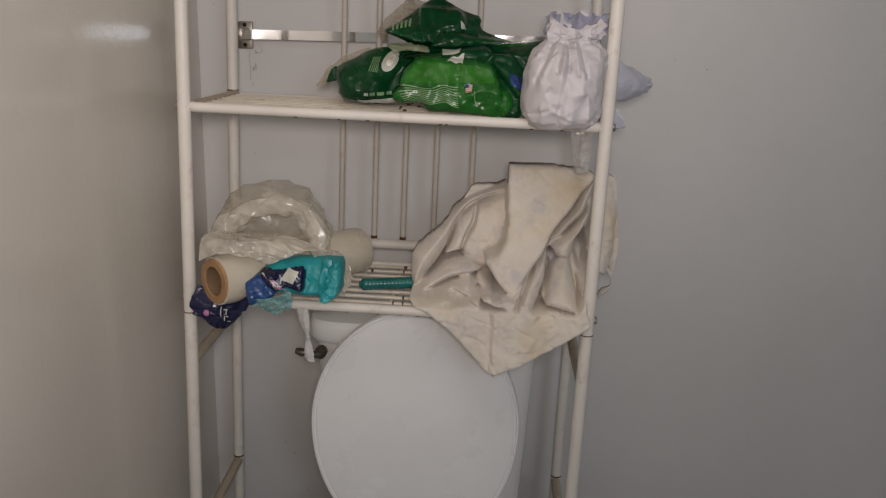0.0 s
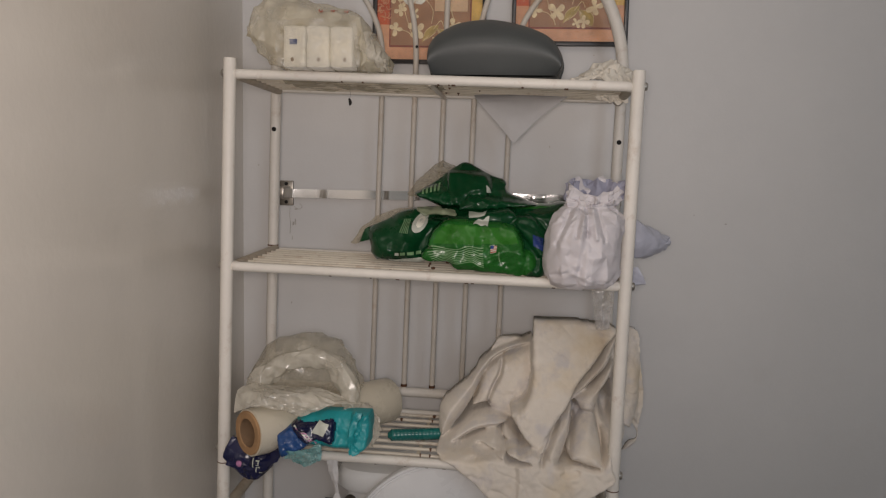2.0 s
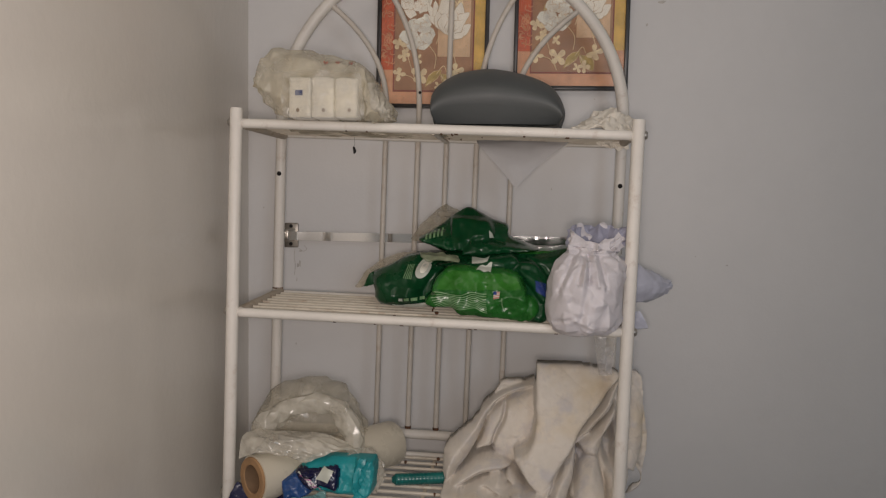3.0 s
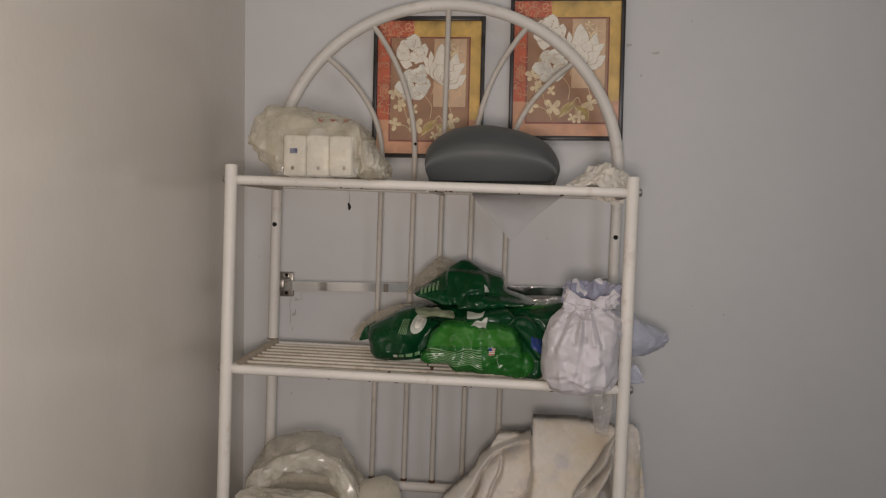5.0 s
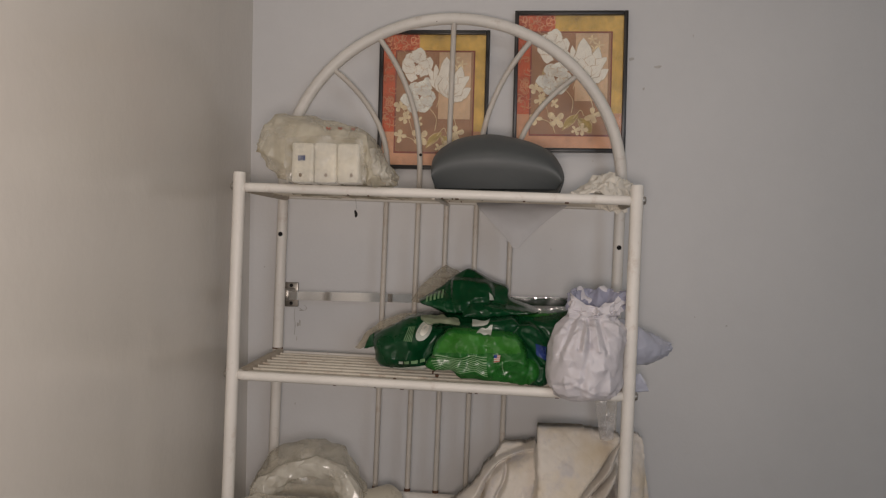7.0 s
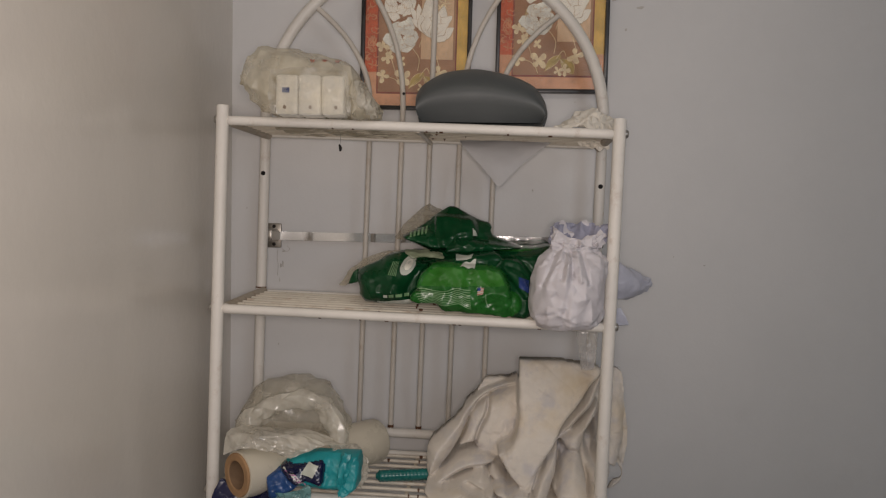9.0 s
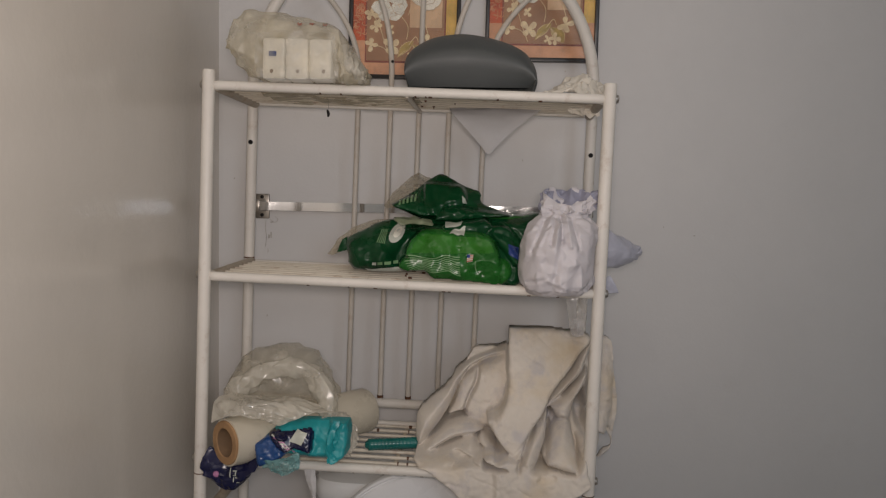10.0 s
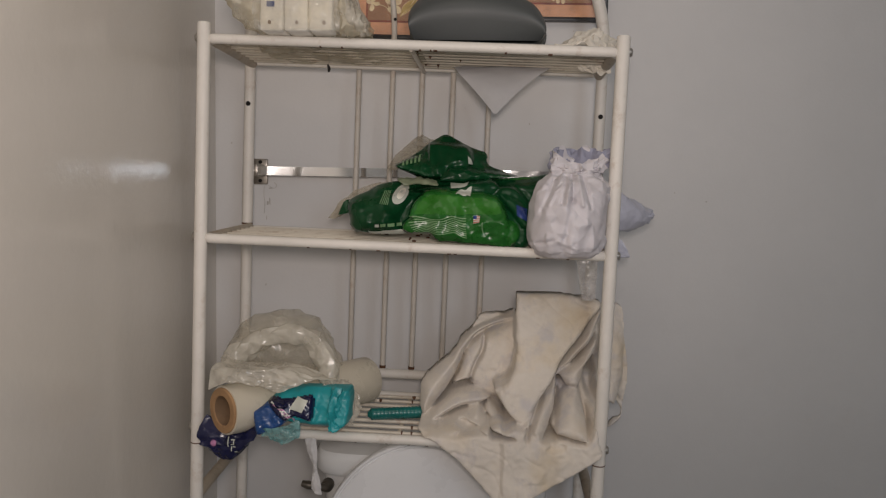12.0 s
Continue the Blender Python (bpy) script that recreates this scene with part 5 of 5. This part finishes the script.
    lid.fold(1.375, 1.325, 0.018, 0.022, [(-0.03, 1.253), (-0.008, 1.265), (0.017, 1.282), (0.034, 1.296), (0.052, 1.304), (0.071, 1.298), (0.098, 1.284), (0.121, 1.275), (0.123, 1.257), (0.157, 1.244), (0.174, 1.237), (0.125, 1.234), (0.082, 1.225), (0.053, 1.223), (0.024, 1.229), (-0.006, 1.239), (-0.021, 1.246)], 0)
    lid.fold(1.352, 1.315, 0.006, 0.010, [(0.029, 1.287), (0.065, 1.287), (0.092, 1.282), (0.097, 1.257), (0.082, 1.248), (0.063, 1.25), (0.052, 1.236), (0.039, 1.234), (0.03, 1.255)], 0)
    lid.fold(1.322, 1.306, 0.007, 0.010, [(0.063, 1.251), (0.096, 1.249), (0.125, 1.244), (0.171, 1.238), (0.104, 1.23), (0.053, 1.225), (0.047, 1.23)], 0)
    lid.fold(1.34, 1.316, 0.005, 0.008, [(-0.026, 1.252), (0.008, 1.266), (0.031, 1.255), (0.039, 1.233), (0.007, 1.239), (-0.016, 1.245)], 0)
    top = lid.mesh(1.43, 0.004, 26, 0.0125, 21)
    tree2 = BVHTree.FromBMesh(top)
    fl = part("folded_top", top, M_GREEN_D, t)
    for k in range(5):
        part("text_bar", print_quad(fresh(), tree2, [(-0.012 + 0.006 * k, 1.259 + 0.0025 * k), (-0.009 + 0.006 * k, 1.260 + 0.0025 * k), (-0.008 + 0.006 * k, 1.252 + 0.0015 * k), (-0.011 + 0.006 * k, 1.251 + 0.0015 * k)], 2, 4, 0.0012), M_PRINT_G, fl)
    part("white_fleck", print_quad(fresh(), tree2, [(0.090, 1.268), (0.095, 1.263), (0.098, 1.255), (0.091, 1.256)], 3, 3, 0.0012), M_PRINT, fl)
    part("clear_corner", patch(fresh(), [[(-0.042, 1.400, 1.245), (-0.030, 1.430, 1.270), (-0.008, 1.450, 1.295), (0.008, 1.470, 1.306)], [(-0.035, 1.390, 1.244), (-0.016, 1.420, 1.266), (0.008, 1.440, 1.286), (0.026, 1.470, 1.297)], [(-0.020, 1.385, 1.250), (0.001, 1.410, 1.263), (0.023, 1.430, 1.278), (0.042, 1.470, 1.292)]], 0.001, 20, 14, 0.004, 40, 2.0), M_FILM_G, t, "clear film corner")
    part("clear_corner", patch(fresh(), [[(-0.139, 1.400, 1.164), (-0.118, 1.405, 1.194), (-0.080, 1.410, 1.217), (-0.038, 1.420, 1.224)], [(-0.130, 1.395, 1.163), (-0.106, 1.390, 1.186), (-0.068, 1.390, 1.207), (-0.031, 1.400, 1.217)], [(-0.115, 1.390, 1.170), (-0.089, 1.360, 1.183), (-0.056, 1.360, 1.199), (-0.023, 1.370, 1.210)]], 0.001, 24, 12, 0.003, 40, 6.0), M_FILM_G, t, "clear film corner")
    part("pale_lining", patch(fresh(), [[(-0.015, 1.300, 1.233), (0.017, 1.295, 1.233), (0.045, 1.290, 1.227)], [(-0.012, 1.275, 1.228), (0.021, 1.270, 1.229), (0.049, 1.270, 1.224)], [(-0.002, 1.265, 1.222), (0.024, 1.262, 1.223), (0.048, 1.262, 1.221)]], 0.0015, 16, 10, 0.004, 60, 4.0), M_LINING, t)


green_pack()


def rolled_diaper():
    bm = fresh()
    cx, cy = 0.2355, 1.232
    seg, rows = 32, []
    prof = [(0.012, 1.1245), (0.036, 1.1255), (0.048, 1.131), (0.0540, 1.142), (0.0565, 1.158), (0.0565, 1.178), (0.0555, 1.198), (0.0535, 1.214), (0.049, 1.227), (0.0395, 1.2365), (0.034, 1.242), (0.0355, 1.248), (0.0375, 1.257), (0.0375, 1.267), (0.037, 1.279), (0.034, 1.279), (0.031, 1.264), (0.025, 1.250), (0.016, 1.247)]
    for i, (r, z) in enumerate(curve(prof, 30)):
        h = i / 30
        ring = []
        for k in range(seg):
            a = 2 * math.pi * k / seg
            pleat = 0.0
            if z > 1.195:
                pleat = min(1, (z - 1.195) / 0.04) * (0.0022 * math.sin(7 * a + 1.2) + 0.0016 * math.sin(12.4 * a) + 0.003 * noise.noise(Vector((math.cos(a) * 4, math.sin(a) * 4, z * 60))))
            if h > 0.55:
                pleat += 0.002 * math.sin(4 * a + 0.7) + 0.0016 * math.sin(19 * a + 40 * z) + 0.008 * noise.noise(Vector((math.cos(a) * 3, math.sin(a) * 3, z * 40)))
            rr = r + pleat
            lift = (0.003 * math.sin(5 * a + 2) + 0.004 * noise.noise(Vector((math.cos(a) * 7, math.sin(a) * 7, 3.0)))) * max(0, (z - 1.245) / 0.03) - 0.022 * max(0, -math.sin(a)) * max(0, min(1, (z - 1.247) / 0.02))
            back = 0.02 * max(0, (z - 1.22) / 0.05)
            squash = 1.0 if z < 1.2 else 1.0 - 0.25 * min(1, (z - 1.2) / 0.05)
            ring.append(bm.verts.new((cx + 0.012 * max(0, (z - 1.19) / 0.06) + rr * math.cos(a) * (1 if z < 1.23 else 1.05), cy + back + rr * math.sin(a) * 1.18 * squash, z + lift)))
        rows.append(ring)
    for a, b in zip(rows, rows[1:]):
        for k in range(seg):
            bm.faces.new((a[k], a[(k + 1) % seg], b[(k + 1) % seg], b[k]))
    bm.faces.new(rows[0][::-1])
    bm.faces.new(rows[-1])
    creased(bm, [(0.24, 1.235, 0.242, 1.19, -0.008, 0.006), (0.222, 1.235, 0.206, 1.20, -0.006, 0.005), (0.262, 1.23, 0.272, 1.19, -0.006, 0.005), (0.232, 1.235, 0.226, 1.205, 0.006, 0.006), (0.20, 1.165, 0.225, 1.178, -0.005, 0.006), (0.225, 1.15, 0.222, 1.128, -0.007, 0.005), (0.26, 1.16, 0.256, 1.135, -0.005, 0.005)])
    wrinkle(bm, 0.003, 18, 31.0, 0.4)
    t = thing("rolled_diaper", (cx, cy, 1.125), "white padded diaper rolled into a bundle with gathered top", "diaper")
    top = bm.copy()
    low_count = 18 * seg
    bm.verts.index_update()
    bmesh.ops.delete(bm, geom=[v for v in bm.verts if v.index >= low_count], context="VERTS")
    top.verts.ensure_lookup_table()
    bmesh.ops.delete(top, geom=[v for v in top.verts if v.index < low_count - seg], context="VERTS")
    body = crumpled(bm, 0.0023, 0.45, 3, 18)
    creased(body, [(0.238, 1.238, 0.238, 1.205, -0.007, 0.0030), (0.246, 1.238, 0.250, 1.200, 0.004, 0.0030), (0.254, 1.236, 0.262, 1.195, -0.006, 0.0030), (0.230, 1.238, 0.222, 1.202, -0.006, 0.0030), (0.222, 1.236, 0.205, 1.20, 0.004, 0.0030), (0.214, 1.232, 0.196, 1.19, -0.005, 0.0030), (0.236, 1.205, 0.228, 1.150, -0.003, 0.0040), (0.190, 1.145, 0.215, 1.152, -0.004, 0.0030), (0.215, 1.152, 0.245, 1.140, 0.003, 0.0030)])
    part("padded_body", body, M_DIAPER, t)
    top = crumpled(top, 0.0036, 0.6, 3, 20)
    for f in top.faces:
        c = f.calc_center_median()
        f.normal_update()
        if f.normal.y < 0 and c.y > cy + 0.012 and c.z > 1.247:
            f.material_index = 1
    part("gathered_top", top, [M_DIAPER, M_DIAPER_IN], t, "gathered padded edge with lavender lining")


rolled_diaper()


def pouch():
    bm = loaf(fresh(), [(0.255, 1.145, 1.21, 1.33, 1.42), (0.29, 1.147, 1.228, 1.32, 1.43), (0.32, 1.15, 1.222, 1.33, 1.43), (0.35, 1.155, 1.208, 1.345, 1.425), (0.375, 1.165, 1.195, 1.37, 1.415), (0.388, 1.176, 1.184, 1.385, 1.40)], 2.0, 14, 14)
    bm = crumpled(bm, 0.0025, 0.4, 3, 14)
    tagged(part("pale_pouch", bm, M_POUCH), "pale blue-grey plastic pouch poking out beyond the rack", "pouch")
    sc = patch(fresh(), [[(0.292, 1.360, 1.130), (0.314, 1.360, 1.135), (0.334, 1.360, 1.142)], [(0.296, 1.350, 1.118), (0.318, 1.350, 1.123), (0.343, 1.355, 1.125)], [(0.300, 1.345, 1.110), (0.320, 1.345, 1.113), (0.346, 1.350, 1.115)]], 0.003, 16, 12, 0.004, 50, 2)
    tagged(part("pouch_scrap", sc, M_POUCH), "crumpled pale plastic scrap beside the diaper", "scrap")
    st = patch(fresh(), [[(0.250, 1.240, 1.125), (0.266, 1.235, 1.126), (0.283, 1.240, 1.127)], [(0.254, 1.238, 1.100), (0.266, 1.232, 1.103), (0.281, 1.238, 1.103)], [(0.257, 1.236, 1.079), (0.268, 1.231, 1.081), (0.280, 1.236, 1.082)], [(0.260, 1.236, 1.062), (0.269, 1.230, 1.062), (0.279, 1.236, 1.063)]], 0.0008, 14, 20, 0.003, 50, 3)
    tagged(part("hanging_film", st, film("thin_clear_film", (0.6, 0.58, 0.58), 0.3)), "thin clear plastic film hanging below the middle shelf", "plastic film")


pouch()


# ---- top shelf: tissue packets in a bag, grey basin, tissue, paper ----
def tissue_bag():
    t = thing("tissue_bag", (-0.16, 1.25, 1.428), "yellowed clear plastic bag holding three white tissue packets", "tissue bag")
    for k in range(3):
        x = -0.198 + 0.0338 * k
        bm = box(fresh(), x, 1.195, 1.431, x + 0.0334, 1.30, 1.490 - 0.0005 * k, 0.004)
        bmesh.ops.subdivide_edges(bm, edges=bm.edges, cuts=3, use_grid_fill=True)
        wrinkle(bm, 0.0014, 45, 50 + k, 0.4)
        tree = BVHTree.FromBMesh(bm)
        p = part("tissue_packet", bm, M_PACKET, t, "white wrapped tissue packet")
        if k == 0:
            part("blue_label", print_quad(fresh(), tree, [(x + 0.010, 1.471), (x + 0.021, 1.471), (x + 0.021, 1.4635), (x + 0.010, 1.4635)], 3, 3, 0.0012), M_BLUE, p)
        part("brown_dot", print_oval(fresh(), tree, x + 0.014 + 0.004 * k, 1.4425, 0.0025, 0.003, 0, 0.0012, 10), M_CARD_IN, p)
    bag = loaf(fresh(), [(-0.258, 1.480, 1.492, 1.23, 1.26), (-0.252, 1.474, 1.506, 1.212, 1.30), (-0.238, 1.450, 1.536, 1.206, 1.33), (-0.212, 1.431, 1.538, 1.203, 1.34), (-0.17, 1.428, 1.532, 1.203, 1.34), (-0.13, 1.428, 1.524, 1.203, 1.34), (-0.095, 1.428, 1.515, 1.203, 1.34), (-0.085, 1.429, 1.49, 1.195, 1.33), (-0.07, 1.43, 1.47, 1.21, 1.31), (-0.052, 1.432, 1.452, 1.23, 1.28)], 3.2, 20, 22)
    wrinkle(bag, 0.005, 15, 61.0, 0.5)
    bag = crumpled(bag, 0.0034, 0.5, 3, 15)
    tree = BVHTree.FromBMesh(bag)
    shell = part("bag", bag, M_FILM_T, t, "thin yellowed plastic")
    for k in range(3):
        x = -0.152 + 0.018 * k
        part("red_bar", print_quad(fresh(), tree, [(x, 1.515), (x + 0.009, 1.5145), (x + 0.007, 1.511), (x + 0.001, 1.512)], 7, 3, 0.0014, 0.0022, 14), M_RED, shell)
    front = patch(fresh(), [[(-0.205, 1.196, 1.497), (-0.15, 1.190, 1.499), (-0.092, 1.192, 1.494)], [(-0.207, 1.191, 1.465), (-0.15, 1.188, 1.465), (-0.088, 1.188, 1.462)], [(-0.204, 1.191, 1.432), (-0.15, 1.189, 1.432), (-0.086, 1.190, 1.432)]], 0.0008, 14, 9, 0.001, 40, 3.0)
    part("clear_front", crumpled(front, 0.0016, 0.6, 2, 31), M_FILM_C, t)
    knot = loaf(fresh(), [(-0.095, 1.432, 1.49, 1.20, 1.26), (-0.078, 1.431, 1.486, 1.195, 1.27), (-0.064, 1.43, 1.47, 1.20, 1.265), (-0.053, 1.432, 1.45, 1.215, 1.25)], 2.0, 14, 12)
    part("bag_tail", crumpled(knot, 0.0034, 0.5, 3, 16), M_FILM, t)


tissue_bag()


def basin():
    t = thing("grey_basin", (0.10, 1.30, 1.4275), "dark grey plastic oval basin on the top shelf", "basin")
    cx, zb = 0.1005, 1.4275
    half = [(-0.092, 0.0), (-0.0985, 0.018), (-0.1015, 0.040), (-0.095, 0.056), (-0.0815, 0.068), (-0.0585, 0.079), (-0.0265, 0.0845), (0.0, 0.0845), (0.0425, 0.0765), (0.0775, 0.0625), (0.0945, 0.0445), (0.1015, 0.0255), (0.0975, 0.008), (0.0935, 0.0)]
    rim = [(x * 1.02, z * 1.07) for x, z in curve(half, 64)]
    # from the back rim over the shoulder to the flat front: depth, scale across, scale up
    rows = [(1.440, 0.86, 0.80), (1.425, 0.93, 0.90), (1.39, 0.98, 0.97), (1.35, 1.0, 1.0), (1.322, 0.998, 0.998), (1.30, 0.988, 0.975), (1.275, 0.972, 0.915), (1.257, 0.955, 0.82), (1.245, 0.945, 0.72), (1.2385, 0.94, 0.64), (1.2350, 0.935, 0.57), (1.2338, 0.93, 0.50), (1.2345, 0.922, 0.42), (1.2375, 0.912, 0.32), (1.2430, 0.90, 0.17), (1.2500, 0.89, 0.0)]
    bm = fresh()
    rings = [[bm.verts.new((cx + x * sx, y - 0.004 * (1 - (x / 0.1) ** 2), zb + z * sz)) for x, z in rim] for y, sx, sz in rows]
    for a, b in zip(rings, rings[1:]):
        for k in range(len(rim) - 1):
            bm.faces.new((a[k], a[k + 1], b[k + 1], b[k]))
    bm.faces.new(rings[0])
    for a, b in zip(rings, rings[1:]):
        bm.faces.new((a[0], b[0], b[-1], a[-1]))
    part("body", bm, M_BASKET, t, angle=80)
    part("lip", sweep(fresh(), [(cx + x * 1.004, 1.352, zb + z * 1.004) for x, z in rim], 0.0024, 8), M_BASKET, t, "rolled plastic lip")


basin()

paper = patch(fresh(), [[(0.063, 1.420, 1.415), (0.113, 1.420, 1.416), (0.161, 1.420, 1.417), (0.222, 1.420, 1.416)], [(0.071, 1.400, 1.402), (0.113, 1.400, 1.401), (0.160, 1.400, 1.401), (0.205, 1.400, 1.404)], [(0.097, 1.395, 1.375), (0.117, 1.390, 1.372), (0.147, 1.390, 1.373), (0.170, 1.395, 1.376)], [(0.126, 1.390, 1.341), (0.129, 1.390, 1.338), (0.133, 1.390, 1.338), (0.136, 1.390, 1.341)]], 0.0008, 24, 24, 0.0015, 30, 1.0)
tagged(part("paper_sheet", paper, M_PAPER), "white paper corner hanging down through the top shelf wires", "paper")
liner = patch(fresh(), [[(-0.22, 1.262, 1.4235), (-0.1, 1.258, 1.422), (0.02, 1.255, 1.4215)], [(-0.23, 1.36, 1.4235), (-0.1, 1.36, 1.4215), (0.02, 1.36, 1.4205)], [(-0.21, 1.455, 1.4235), (-0.1, 1.455, 1.4215), (0.02, 1.455, 1.4205)]], 0.0012, 24, 24, 0.004, 25, 9.0)
tagged(part("plastic_liner", liner, M_FILM_T), "yellowed plastic sheet lying on the top shelf wires", "plastic sheet")


def crumpled_tissue():
    bm = patch(fresh(), [[(0.233, 1.360, 1.435), (0.265, 1.360, 1.454), (0.296, 1.360, 1.449), (0.311, 1.350, 1.436)], [(0.224, 1.320, 1.433), (0.259, 1.320, 1.455), (0.294, 1.320, 1.452), (0.309, 1.320, 1.436)],
                         [(0.216, 1.280, 1.425), (0.251, 1.275, 1.437), (0.284, 1.275, 1.435), (0.307, 1.280, 1.421)], [(0.207, 1.245, 1.420), (0.244, 1.238, 1.422), (0.276, 1.238, 1.418), (0.303, 1.245, 1.414)]], 0.0012, 15, 10, 0.004, 34, 4.0)
    join(bm, patch(fresh(), [[(0.249, 1.380, 1.429), (0.280, 1.370, 1.429), (0.308, 1.370, 1.427)], [(0.259, 1.380, 1.417), (0.280, 1.370, 1.411), (0.307, 1.370, 1.413)], [(0.271, 1.380, 1.407), (0.288, 1.375, 1.403), (0.304, 1.370, 1.401)]], 0.0012, 8, 6, 0.003, 40, 2.0))
    tagged(part("crumpled_tissue", crumpled(bm, 0.005, 0.5, 3, 17), M_TISSUE), "crumpled cream tissue in the corner of the top shelf", "tissue")


crumpled_tissue()

# ---- lint, stains and specks ----
bm = sweep(fresh(), [(-0.113, 1.253, 1.412), (-0.112, 1.253, 1.398), (-0.113, 1.253, 1.390)], 0.00022, 5)
roll(bm, [(-0.114, 1.252, 1.394), (-0.112, 1.253, 1.388), (-0.113, 1.254, 1.383)], [0.0012, 0.0024, 0.0012], 8, 8)
tagged(part("lint_clump", bm, M_DARK), "dark lint clump hanging on a thread under the top shelf", "lint")

wall = bpy.data.objects["wall_north"]


def smudge(px, pz, w, h, n=9, seed=0):
    r = random.Random(seed)
    ring = []
    bm = fresh()
    for k in range(n):
        a = 2 * math.pi * k / n
        f = r.uniform(0.5, 1.1)
        ring.append(bm.verts.new((px + w * f * math.cos(a), 1.5992, pz + h * f * math.sin(a))))
    bm.faces.new(ring)
    part("smudge", bm, M_SMUDGE, wall)


for k, (x, y, w, h) in enumerate([(0.341, 1.699, 0.006, 0.004), (0.391, 1.684, 0.01, 0.003), (0.365, 1.643, 0.002, 0.004), (0.455, 1.742, 0.0015, 0.003), (0.273, 1.506, 0.002, 0.0015), (0.197, 1.336, 0.0012, 0.0025), (-0.363, 1.292, 0.0015, 0.002), (0.197, 1.336, 0.001, 0.002), (-0.294, 1.18, 0.003, 0.005), (-0.296, 1.152, 0.0012, 0.006), (-0.288, 1.208, 0.004, 0.002), (0.468, 1.214, 0.0012, 0.0016), (0.526, 1.199, 0.003, 0.0012), (-0.29, 1.182, 0.002, 0.008), (-0.252, 0.43, 0.002, 0.003), (-0.235, 0.406, 0.0015, 0.004), (-0.359, 0.47, 0.0015, 0.002), (-0.207, 0.322, 0.002, 0.002), (-0.297, 1.024, 0.0015, 0.003)]):
    smudge(x, y, w, h, 9, k)
for path in ([(-0.292, 1.598, 1.213), (-0.282, 1.597, 1.208), (-0.276, 1.597, 1.213), (-0.281, 1.597, 1.219)], [(-0.300, 1.598, 1.212), (-0.301, 1.598, 1.195), (-0.299, 1.598, 1.18), (-0.3005, 1.598, 1.16)]):
    part("cobweb", sweep(fresh(), curve(path, 16), 0.0005, 5), M_SMUDGE, wall)
